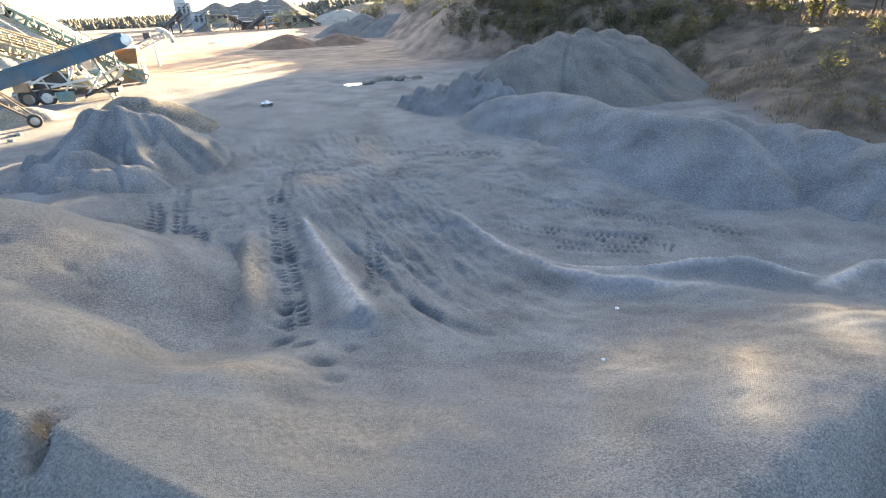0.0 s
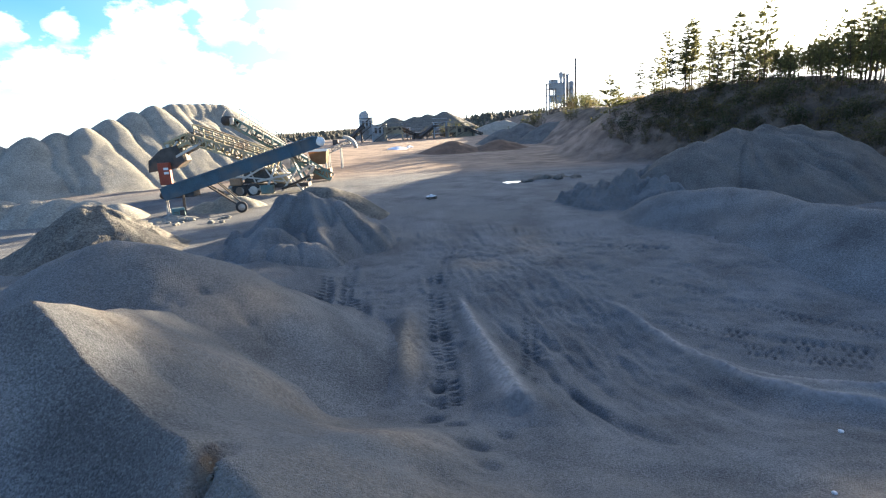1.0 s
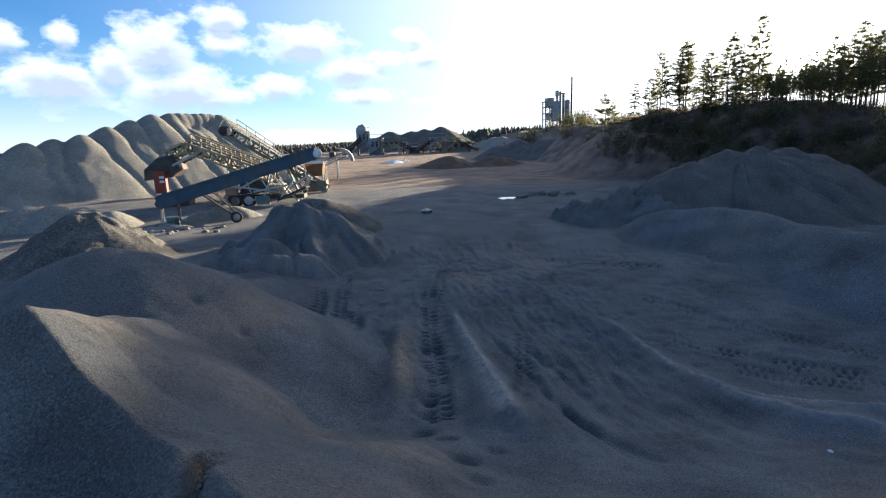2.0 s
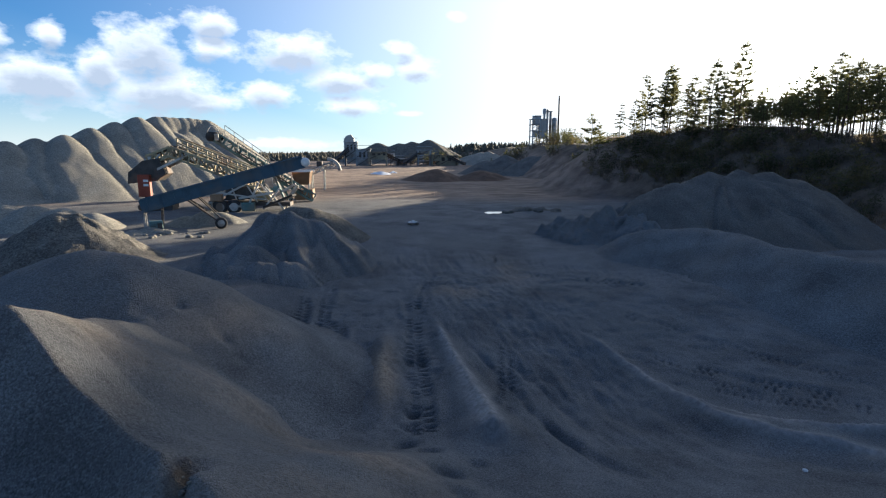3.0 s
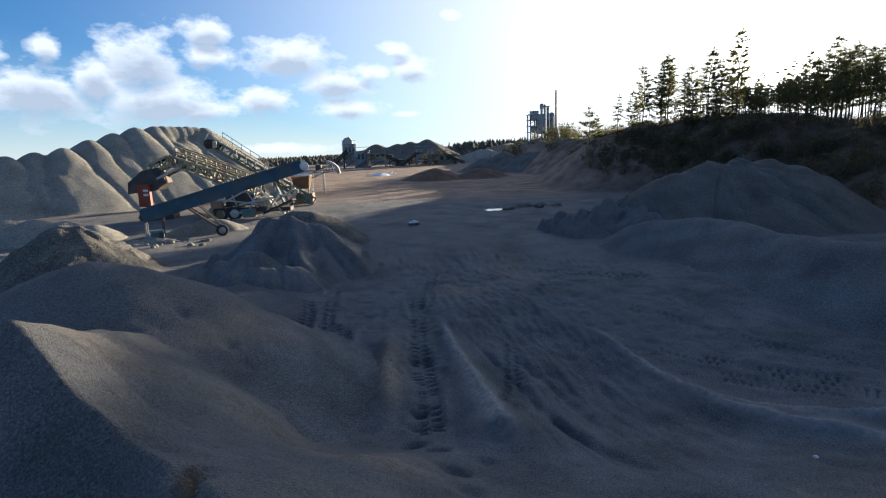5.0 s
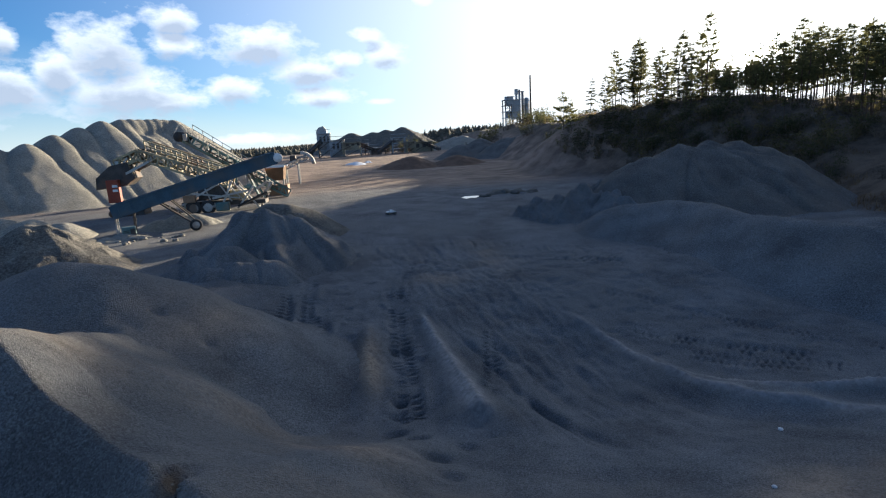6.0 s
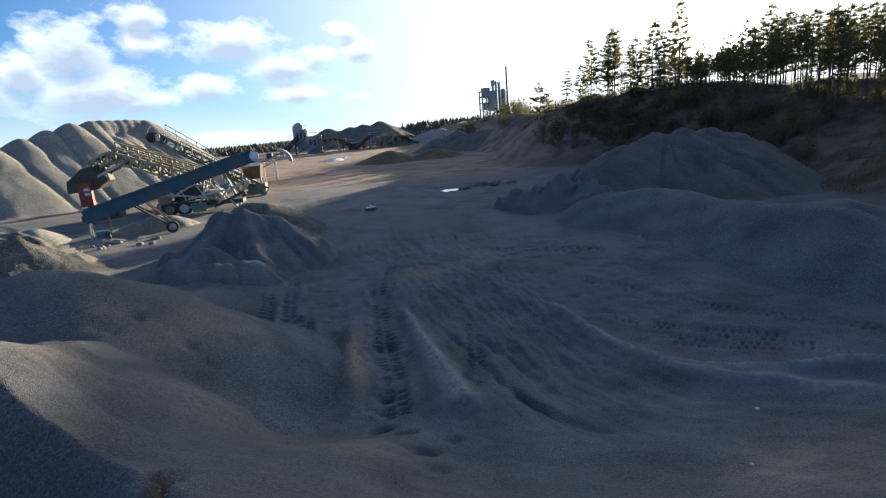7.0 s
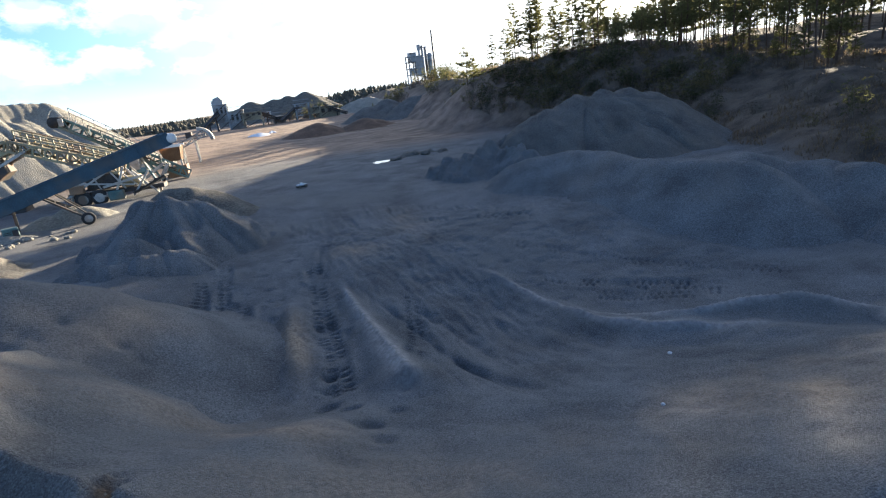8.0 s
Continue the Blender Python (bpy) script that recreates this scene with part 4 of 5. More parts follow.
def teal_conveyor():
    """A lattice conveyor that falls towards a hopper, on a wheeled frame."""
    a, b = Vector((-13.1, 44.0, 6.25)), Vector((-6.3, 46.6, 1.35))
    o = Vector((-8.6, 44.6, ground_at(-8.6, 44.6)))
    t = thing("lattice_conveyor", o, 0, "faded green lattice conveyor with hoop rails, steeply inclined", "conveyor", "conveyors")
    a, b = a - o, b - o
    d = (b - a).normalized()
    up = d.cross(Vector((0, 0, 1))).normalized().cross(d)
    part("conveyor_frame", lattice(bmesh.new(), a, b, 0.6, 1.0, 13, 0.09), STEEL_TEAL, t, "green lattice girder")
    part("belt", beam(bmesh.new(), a + up * 0.32, b + up * 0.32, 0.8, 0.05), RUBBER, t)
    part("return_belt", beam(bmesh.new(), a - up * 0.2, b - up * 0.2, 0.8, 0.03), RUBBER, t)
    for k in range(13):
        p = a + (b - a) * (0.05 + 0.055 * k)
        part("idler_bracket", beam(bmesh.new(), p + Vector((0, -0.5, 0)) + up * 0.3, p + Vector((0, -0.56, 0)) + up * 0.62, 0.06), WHITE if k % 2 else STEEL_DUSTY, t)
    part("head_drum", lathe(bmesh.new(), a - d * 0.1, (0.36, 0.93, 0), ((-0.6, 0.06), (-0.6, 0.36), (0.6, 0.36), (0.6, 0.06)), 16), RUBBER, t, "black rubber head drum", True)
    part("drum_guard", box(bmesh.new(), *(a + Vector((0.1, -0.75, -0.25))), *(a + Vector((0.4, -0.6, 0.25))), 0.03), STEEL_DUSTY, t, "pale drum guard")
    # hoop over the head
    bm = bmesh.new()
    pts = [a + Vector((-0.5 + 0.95 * k / 8, -0.55, 0.35 + 0.55 * math.sin(math.pi * k / 8))) for k in range(9)]
    for p, q in zip(pts, pts[1:]):
        beam(bm, p, q, 0.05)
    part("hoop", bm, STEEL_DUSTY, t, "bent steel hoop")
    handrail(t, a + up * 0.3 + Vector((0.4, 0.52, 0)), a + d * 5.2 + up * 0.3 + Vector((0, 0.52, 0)), 0.7, 6, STEEL_DUSTY, 0.045)
    # trestle
    for y in (-0.9, 0.9):
        for x0, z0, x1, z1 in ((-1.55, 0.15, -1.0, 2.4), (0.6, 0.15, -0.2, 2.1), (-1.55, 0.15, 0.6, 0.2), (-1.0, 2.3, -0.2, 2.1), (-1.5, 0.3, -0.3, 2.0), (0.6, 0.2, 1.4, 1.35), (-0.9, 0.2, 1.2, 1.5)):
            part("trestle_bar", beam(bmesh.new(), (x0, y, z0), (x1, y * 0.6, z1), 0.15), STEEL_TEAL if z1 > 2 else STEEL_DUSTY, t)
    for x in (-1.5, 0.55):
        for y in (-1.0, 1.0):
            wheel(t, (x, y, 0.27), 0.28, 0.2)
    part("gearbox", box(bmesh.new(), -1.9, -0.6, 0.55, -0.7, 0.5, 1.35, 0.06), STEEL_DARK, t, "oily dark gearbox")
    part("motor", lathe(bmesh.new(), (-0.4, -0.75, 1.15), (1, 0, 0), ((-0.4, 0.08), (-0.38, 0.26), (0.38, 0.26), (0.4, 0.08)), 14), STEEL_TEAL, t, "green motor", True)
    part("guard", box(bmesh.new(), -0.9, -1.0, 1.3, -0.3, -0.9, 2.1, 0.03), STEEL_DUSTY, t, "pale sheet guard")
    part("walkway", beam(bmesh.new(), a + d * 2.0 + Vector((0, -0.85, 0.1)), b + d * -0.8 + Vector((0, -0.85, 0.1)), 0.5, 0.05), STEEL_DARK, t)
    for k in range(7):
        p = a + d * (2.2 + 0.8 * k) + Vector((0, -1.08, 0.1))
        part("walkway_post", beam(bmesh.new(), p, p + Vector((0, 0, 0.75)), 0.06), STEEL_TEAL, t)
    part("walkway_rail", beam(bmesh.new(), a + d * 2.2 + Vector((0, -1.08, 0.85)), a + d * 7.0 + Vector((0, -1.08, 0.85)), 0.06), STEEL_TEAL, t)
    part("post", beam(bmesh.new(), a + d * 3.1 - up * 0.2, a + d * 3.1 + Vector((0.2, 0, -2.9)), 0.14), STEEL_DARK, t)


def hopper():
    o = Vector((-7.4, 49.2, ground_at(-7.4, 49.2)))
    t = thing("feed_hopper", o, 0, "rusty brown feed hopper on a pale base", "hopper")
    bm = bmesh.new()
    lo = [bm.verts.new((x, y, 1.3)) for x, y in ((-0.6, -0.7), (0.6, -0.7), (0.6, 0.7), (-0.6, 0.7))]
    hi = [bm.verts.new((x, y, 2.5)) for x, y in ((-0.85, -1.0), (0.75, -1.0), (0.75, 1.0), (-0.85, 1.0))]
    for k in range(4):
        bm.faces.new((lo[k], lo[(k + 1) % 4], hi[(k + 1) % 4], hi[k]))
    bm.faces.new(lo[::-1])
    bmesh.ops.solidify(bm, geom=bm.faces[:], thickness=0.06)
    part("bin", bm, RUST, t, "rusty brown bin")
    part("rim", box(bmesh.new(), -0.95, -1.1, 2.42, -0.8, 1.1, 2.58), WHITE, t)
    part("rim", box(bmesh.new(), -0.8, -1.12, 2.42, 0.85, -1.0, 2.58), WHITE, t)
    part("rim", box(bmesh.new(), -0.8, 1.0, 2.42, 0.85, 1.12, 2.58), WHITE, t)
    part("base", box(bmesh.new(), -0.7, -0.8, -0.1, 0.9, 0.8, 0.9, 0.03), RUST, t, "pinkish brown base block")
    for x in (-0.6, 0.6):
        for y in (-0.7, 0.7):
            part("leg", beam(bmesh.new(), (x, y, 0.8), (x, y, 1.4), 0.12), STEEL_DUSTY, t)


def generator_box():
    x, y = -12.1, 29.4
    t = thing("generator_box", (x, y, ground_at(x, y)), 24, "small teal generator box on the ground", "generator")
    part("housing", box(bmesh.new(), -0.32, -0.28, 0.05, 0.32, 0.28, 0.62, 0.03), STEEL_TEAL, t)
    part("panel", box(bmesh.new(), 0.05, -0.30, 0.14, 0.28, -0.283, 0.52), STEEL_DARK, t)
    for k in range(4):
        part("vent_slat", box(bmesh.new(), -0.27, -0.30, 0.18 + 0.08 * k, 0.0, -0.283, 0.21 + 0.08 * k), STEEL_DARK, t)
    for yy in (-0.24, 0.24):
        part("skid", beam(bmesh.new(), (-0.36, yy, 0.03), (0.36, yy, 0.03), 0.07), STEEL_DARK, t)


blue_conveyor()
yellow_screen()
teal_conveyor()
hopper()
generator_box()


# ---------------------------------------------------------------- works in the distance
def arch_conveyor():
    o = Vector((-8.3, 63.4, ground_at(-8.3, 63.4)))
    t = thing("long_conveyor", o, 0, "low grey conveyor with a curved white end chute", "conveyor", "conveyors")
    a, b = Vector((-2.6, 0, 1.0)), Vector((2.2, 0, 2.9))
    part("conveyor_frame", lattice(bmesh.new(), a, b, 0.5, 1.0, 8, 0.07), STEEL_DUSTY, t)
    part("belt", beam(bmesh.new(), a + Vector((0, 0, 0.3)), b + Vector((0, 0, 0.3)), 1.0, 0.1), RUBBER, t)
    bm = bmesh.new()
    pts = [b + Vector((-0.6 + 1.35 * math.sin(u), 0, 0.55 - 1.3 * (1 - math.cos(u)))) for u in [0.5 * math.pi * k / 7 for k in range(8)]]
    for p, q in zip(pts, pts[1:]):
        beam(bm, p, q, 0.9, 0.34)
    part("end_chute", bm, STEEL_DUSTY, t, "curved white chute")
    part("motor", box(bmesh.new(), 0.4, -0.5, 2.6, 1.0, 0.5, 3.2, 0.04), STEEL_DARK, t)
    for x, z in ((-1.6, 1.2), (-0.2, 1.8), (1.2, 2.3)):
        for y in (-0.45, 0.45):
            part("leg", beam(bmesh.new(), (x, y, -0.2), (x, y, z), 0.14), STEEL_DUSTY, t)


def framed_tower(name, x, y, w, d, h, floors, mat, label, hood=0.0, clad=()):
    """An open steel tower with decks; clad: (floor from, floor to) closed with sheets."""
    t = thing(name, (x, y, ground_at(x, y) - 0.1), 0, label, "building", "crushing works")
    for sx in (-1, 1):
        for sy in (-1, 1):
            part("column", beam(bmesh.new(), (sx * w / 2, sy * d / 2, 0), (sx * w / 2, sy * d / 2, h), 0.3), mat, t)
    for k in range(1, floors + 1):
        z = h * k / floors
        part("deck", box(bmesh.new(), -w / 2 - 0.3, -d / 2 - 0.3, z - 0.15, w / 2 + 0.3, d / 2 + 0.3, z), mat, t)
        part("rail", beam(bmesh.new(), (-w / 2 - 0.3, -d / 2 - 0.3, z + 0.9), (w / 2 + 0.3, -d / 2 - 0.3, z + 0.9), 0.1), mat, t)
    for k in range(floors):
        z0, z1 = h * k / floors, h * (k + 1) / floors
        part("brace", beam(bmesh.new(), (-w / 2, -d / 2, z0), (w / 2, -d / 2, z1), 0.16), STEEL_DARK, t)
    for lo, hi in clad:
        c = part("cladding", box(bmesh.new(), -w / 2 + 0.16, -d / 2 + 0.16, h * lo, w / 2 - 0.16, d / 2 - 0.16, h * hi - 0.2, 0.05), mat, t)
        for k in range(3):
            xx = -w / 2 + w * (k + 0.6) / 3.2
            part("window", box(bmesh.new(), xx, -d / 2 + 0.08, h * (lo + (hi - lo) * 0.45), xx + w * 0.16, -d / 2 + 0.155, h * (lo + (hi - lo) * 0.8)), STEEL_DARK, c)
    if hood:
        bm = bmesh.new()
        prof = ((-w * 0.55, h), (w * 0.3, h), (w * 0.3, h + hood * 0.45), (w * 0.05, h + hood), (-w * 0.35, h + hood * 0.8), (-w * 0.55, h + hood * 0.3))
        rings = [[bm.verts.new((px, yy, pz)) for px, pz in prof] for yy in (-d / 2, d / 2)]
        for k in range(6):
            bm.faces.new((rings[0][k], rings[0][(k + 1) % 6], rings[1][(k + 1) % 6], rings[1][k]))
        bm.faces.new(rings[0][::-1])
        bm.faces.new(rings[1])
        bmesh.ops.recalc_face_normals(bm, faces=bm.faces[:])
        part("hood", bm, mat, t, "stepped sheet hood")
    return t


SHEET_GREY = material("grey sheet cladding", ((0.26, 0.275, 0.28), (0.44, 0.455, 0.46)), 0.5, 0.7, 0.0, 0.05, 4, (0.16, 0.12, 0.09), 0.3)
SHEET_TAN = material("tan sheet cladding", ((0.22, 0.19, 0.13), (0.36, 0.31, 0.21)), 0.5, 0.7, 0.0, 0.05, 4, (0.16, 0.12, 0.09), 0.3)
arch_conveyor()
framed_tower("crusher_tower", -9.7, 153.5, 3.2, 4, 6.6, 3, SHEET_GREY, "tall grey crusher tower with a stepped hood", 1.9, ((0.33, 1.0),))
framed_tower("crusher_house", -6.2, 151.5, 3.6, 5, 4.6, 2, SHEET_GREY, "low blue-grey crusher house", 0, ((0.0, 1.0),))
framed_tower("screen_tower", -2.3, 149, 4.6, 4, 3.8, 2, SHEET_TAN, "pale tan screen house on a dark base", 0, ((0.5, 1.0),))
framed_tower("screen_tower", 10.4, 151, 3.4, 3.4, 4.4, 3, SHEET_GREY, "open grey steel screen tower", 0, ())
framed_tower("crusher_house", 17, 152, 5.6, 4, 2.9, 1, SHEET_TAN, "low tan shed with dark openings", 0, ((0.0, 1.0),))
framed_tower("crusher_house", 4.2, 153, 3.0, 3, 2.0, 1, SHEET_GREY, "low grey hut between the towers", 0, ((0.0, 1.0),))

framed_tower("screen_tower", 13.6, 149, 2.2, 2.4, 3.2, 2, SHEET_TAN, "small tan screen tower with open decks", 0, ((0.5, 1.0),))
framed_tower("crusher_tower", 1.2, 156, 2.0, 2.4, 3.4, 2, SHEET_GREY, "narrow grey transfer tower", 0, ((0.5, 1.0),))


def transfer_conveyor(x0, y0, z0, x1, y1, z1):
    o = Vector((x0, y0, ground_at(x0, y0)))
    t = thing("transfer_conveyor", o, 0, "thin dark conveyor between distant towers", "conveyor", "conveyors")
    a, b = Vector((0, 0, z0)), Vector((x1 - x0, y1 - y0, z1))
    part("conveyor_frame", lattice(bmesh.new(), a, b, 0.6, 1.0, 7, 0.14), STEEL_DARK, t)
    part("belt", beam(bmesh.new(), a + Vector((0, 0, 0.35)), b + Vector((0, 0, 0.35)), 1.0, 0.12), RUBBER, t)
    for s in (0.45, 0.85):
        p = a + (b - a) * s
        part("leg", beam(bmesh.new(), p, (p.x, p.y, -0.6), 0.25), STEEL_DARK, t)


transfer_conveyor(-14.5, 146, 0.6, -10.5, 151, 4.2)
transfer_conveyor(4.5, 147, 0.5, 9.2, 150, 3.6)
transfer_conveyor(-1.0, 150, 3.4, 4.0, 152, 1.0)
transfer_conveyor(21.5, 148, 0.5, 16.5, 151, 3.0)


def asphalt_plant():
    o = Vector((58.5, 201, 8.5))
    t = thing("asphalt_plant", (o.x, o.y, ground_at(o.x, o.y)), 0, "grey mixing tower with silos and a tall thin stack", "building")
    z = o.z - ground_at(o.x, o.y)
    for sx in (-4.3, -1.6, 1.2):
        for sy in (-2, 2):
            part("column", beam(bmesh.new(), (sx, sy, 0), (sx, sy, z + 9.5), 0.4), SHEET_GREY, t)
    for k, h in enumerate((3.0, 5.2, 7.4, 9.4)):
        part("deck", box(bmesh.new(), -4.8, -2.4, z + h - 0.2, 1.6, 2.4, z + h), SHEET_GREY, t)
        part("rail", beam(bmesh.new(), (-4.8, -2.4, z + h + 1.0), (1.6, -2.4, z + h + 1.0), 0.12), SHEET_GREY, t)
    part("mixer_house", box(bmesh.new(), -1.3, -1.8, z + 2.2, 1.0, 1.8, z + 9.2, 0.1), SHEET_GREY, t, "grey mixer house")
    part("screen_house", box(bmesh.new(), -3.6, -1.8, z + 7.6, -1.1, 1.8, z + 10.6, 0.1), SHEET_GREY, t, "upper screen house")
    part("hot_bin", box(bmesh.new(), -3.4, -1.6, z + 3.1, -2.2, 1.6, z + 5.0, 0.1), SHEET_GREY, t)
    for x, h, r in ((1.7, 12.6, 0.42), (2.9, 11.9, 0.5), (4.4, 9.6, 0.9)):
        part("silo", lathe(bmesh.new(), (x, 0, 0), (0, 0, 1), ((0, r), (z + h, r), (z + h + 0.4, r * 0.4)), 14), SHEET_GREY, t, "round silo", True)
    part("duct", beam(bmesh.new(), (0.8, 0, z + 12.2), (3.6, 0, z + 12.2), 0.35), SHEET_GREY, t)
    part("head", box(bmesh.new(), 0.0, -0.8, z + 11.2, 1.0, 0.8, z + 13.2, 0.1), SHEET_GREY, t)
    part("lift", beam(bmesh.new(), (0.5, 0, z + 9.0), (0.5, 0, z + 11.4), 0.7), SHEET_GREY, t)
    part("ladder", beam(bmesh.new(), (5.4, 0, 0), (5.4, 0, z + 9.0), 0.2), SHEET_GREY, t)
    part("stack", lathe(bmesh.new(), (6.2, 0.6, 0), (0, 0, 1), ((0, 0.42), (z + 18, 0.28)), 12), STEEL_DARK, t, "tall thin dark stack", True)
    beam_bm = bmesh.new()
    for k in range(9):
        beam(beam_bm, (-4.3, -2.1, z + k), (-1.6 if k % 2 else -3.0, -2.1, z + k + 1), 0.18)
    part("stair", beam_bm, SHEET_GREY, t)


asphalt_plant()
heap("stockpile", [(25.5, 161, 4.9), (28, 161, 5.6), (30.5, 161, 5.8)], 0.45, GRAVEL_PALE, "low pale gravel ramp far behind the field", 0.6, 0.4, 0.1, 0.05, 43, grain=3)
# ---------------------------------------------------------------- trees
def mesh_of(name, verts, faces, mat):
    me = bpy.data.meshes.new(name)
    me.from_pydata(verts, [], faces)
    me.materials.append(mat)
    return me


def tufts(rng, at, n, size, verts, faces, lift=0.25):
    """n narrow needle blades round a point."""
    for _ in range(n):
        dx, dy, dz = rng.gauss(0, 1), rng.gauss(0, 1), rng.gauss(lift, 0.7)
        m = math.sqrt(dx * dx + dy * dy + dz * dz) + 1e-6
        dx, dy, dz = dx / m, dy / m, dz / m
        ex, ey, ez = rng.gauss(0, 1), rng.gauss(0, 1), rng.gauss(0, 1)
        sx, sy, sz = dy * ez - dz * ey, dz * ex - dx * ez, dx * ey - dy * ex
        m = math.sqrt(sx * sx + sy * sy + sz * sz) + 1e-6
        w, L = size * rng.uniform(0.10, 0.2) / m, size * rng.uniform(0.6, 1.1)
        sx, sy, sz = sx * w, sy * w, sz * w
        px, py, pz = (at[0] + rng.uniform(-0.55, 0.55) * size, at[1] + rng.uniform(-0.55, 0.55) * size, at[2] + rng.uniform(-0.33, 0.33) * size)
        qx, qy, qz = px + dx * L, py + dy * L, pz + dz * L
        k = len(verts)
        verts += [(px - sx, py - sy, pz - sz), (px + sx, py + sy, pz + sz), (qx + 0.4 * sx, qy + 0.4 * sy, qz + 0.4 * sz), (qx - 0.4 * sx, qy - 0.4 * sy, qz - 0.4 * sz)]
        faces.append((k, k + 1, k + 2, k + 3))


def tube_into(verts, faces, pts, radii, sides=5):
    base = len(verts)
    for p, r in zip(pts, radii):
        for k in range(sides):
            a = 2 * math.pi * k / sides
            verts.append(Vector((p.x + r * math.cos(a), p.y + r * math.sin(a), p.z)))
    for i in range(len(pts) - 1):
        for k in range(sides):
            a, b = base + i * sides + k, base + i * sides + (k + 1) % sides
            faces.append((a, b, b + sides, a + sides))


def conifer(name, h, seed, low, spread_m, dense, mat, label, droop=0.0):
    """low: where the crown begins as a share of the height."""
    rng = random.Random(seed)
    lean = Vector((rng.uniform(-0.03, 0.03), rng.uniform(-0.03, 0.03), 0))
    axis = lambda s: Vector((0, 0, -0.3)) + (Vector((0, 0, 1)) + lean + Vector((0.03 * math.sin(5 * s + seed), 0.03 * math.cos(4 * s + seed), 0))) * (h + 0.3) * s
    tv, tf, cv, cf = [], [], [], []
    steps = [k / 9 for k in range(10)]
    tube_into(tv, tf, [axis(s) for s in steps], [0.0105 * h * (1 - s) ** 0.8 + 0.012 for s in steps], 7)
    whorls = int(h * 1.9)
    for k in range(whorls):
        s = low + (1 - low) * (k + rng.uniform(-0.3, 0.3)) / whorls
        s = min(max(s, 0.1), 0.985)
        shape = (min(1.0, (s - low) / 0.18 + 0.45) * (1 - s) ** 0.7 + 0.06) * rng.uniform(0.6, 1.15)
        n = rng.choice((3, 4, 4, 5))
        a0 = rng.uniform(0, 6.28)
        for i in range(n):
            if rng.random() > dense:
                continue
            a = a0 + 6.28 * i / n + rng.uniform(-0.4, 0.4)
            L = spread_m * shape * rng.uniform(0.65, 1.25)
            p = axis(s)
            rise = rng.uniform(0.05, 0.4) - droop
            out = Vector((math.cos(a), math.sin(a), rise)).normalized()
            tip = p + out * L + Vector((0, 0, 0.08 * L))
            tube_into(tv, tf, [p, p + out * L * 0.5, tip], [0.022 + 0.008 * L, 0.016, 0.006], 3)
            m = max(3, int(L / 0.15))
            for j in range(m):
                q = p + (tip - p) * (0.3 + 0.7 * (j + 1.0) / m)
                tufts(rng, q, rng.randint(11, 15), rng.uniform(0.14, 0.26), cv, cf)
    for j in range(4):
        tufts(rng, axis(0.97 + 0.01 * j), 6, 0.22, cv, cf, 1.0)
    # dead stubs under the crown
    for k in range(int(5 * low * h / 3)):
        s = rng.uniform(0.15, max(low, 0.2))
        a = rng.uniform(0, 6.28)
        p = axis(s)
        tube_into(tv, tf, [p, p + Vector((math.cos(a), math.sin(a), 0.1)) * rng.uniform(0.3, 0.9)], [0.018, 0.005], 3)
    t = thing(name, (0, 0, -60), 0, label, "tree", "trees on the bank")
    for nm, v, f, mt in (("trunk", tv, tf, BARK), ("crown", cv, cf, mat)):
        ob = new(nm, mesh_of(nm, v, f, mt))
        ob.parent = t
    return t


def bush(name, r, h, seed, mat, label, leaves=260):
    rng = random.Random(seed)
    tv, tf, cv, cf = [], [], [], []
    for k in range(13):
        a, L = rng.uniform(0, 6.28), h * rng.uniform(0.6, 1.0)
        lean = rng.uniform(0.1, 1.0) * r / h
        p0 = Vector((0.2 * r * math.cos(a), 0.2 * r * math.sin(a), -0.15))
        p1 = p0 + Vector((lean * math.cos(a), lean * math.sin(a), 1)) * L * 0.5
        p2 = p1 + Vector((lean * math.cos(a + 0.4), lean * math.sin(a + 0.4), 0.9)) * L * 0.55
        tube_into(tv, tf, [p0, p1, p2], [0.025, 0.015, 0.005], 3)
        for j in range(leaves // 13 // 4):
            q = p1 + (p2 - p1) * rng.uniform(-0.5, 1.0) + Vector((rng.gauss(0, 0.15), rng.gauss(0, 0.15), rng.gauss(0, 0.12))) * r
            tufts(rng, q, 4, rng.uniform(0.14, 0.24), cv, cf, 0.4)
    t = thing(name, (0, 0, -60), 0, label, "bush", "bushes on the bank")
    for nm, v, f, mt in (("trunk", tv, tf, TWIG), ("crown", cv, cf, mat)):
        ob = new(nm, mesh_of(nm, v, f, mt))
        ob.parent = t
    return t


def set_down(models, x, y, scale, turn, sink=0.0):
    src = models
    m = pose(x, y, ground_at(x, y) - sink, 0, 0, turn)
    ob = copy_thing(src, m)
    ob.matrix_basis = m @ Matrix.Diagonal((scale, scale, scale, 1))
    return ob


PINES = [conifer("pine_tree", 8.0, 11 + k, low, 2.2, dense, NEEDLES, label) for k, (low, dense, label) in enumerate((
    (0.30, 0.85, "slender pine with an open crown"), (0.42, 0.8, "pine with a bare lower trunk and open crown"),
    (0.2, 0.9, "bushy pine branched nearly to the ground"), (0.5, 0.75, "tall thin pine with a sparse crown"), (0.36, 0.7, "ragged pine with broken lower branches")))]
BUSHY = conifer("pine_tree", 3.7, 77, 0.12, 1.75, 1.0, NEEDLES, "small bushy pine on the brow of a sandy bank")
SPRUCES = [conifer("spruce_tree", 7.0, 31 + k, 0.08, 1.5, 0.95, SPRUCE, "dark narrow spruce on the bank", 0.35) for k in range(2)]
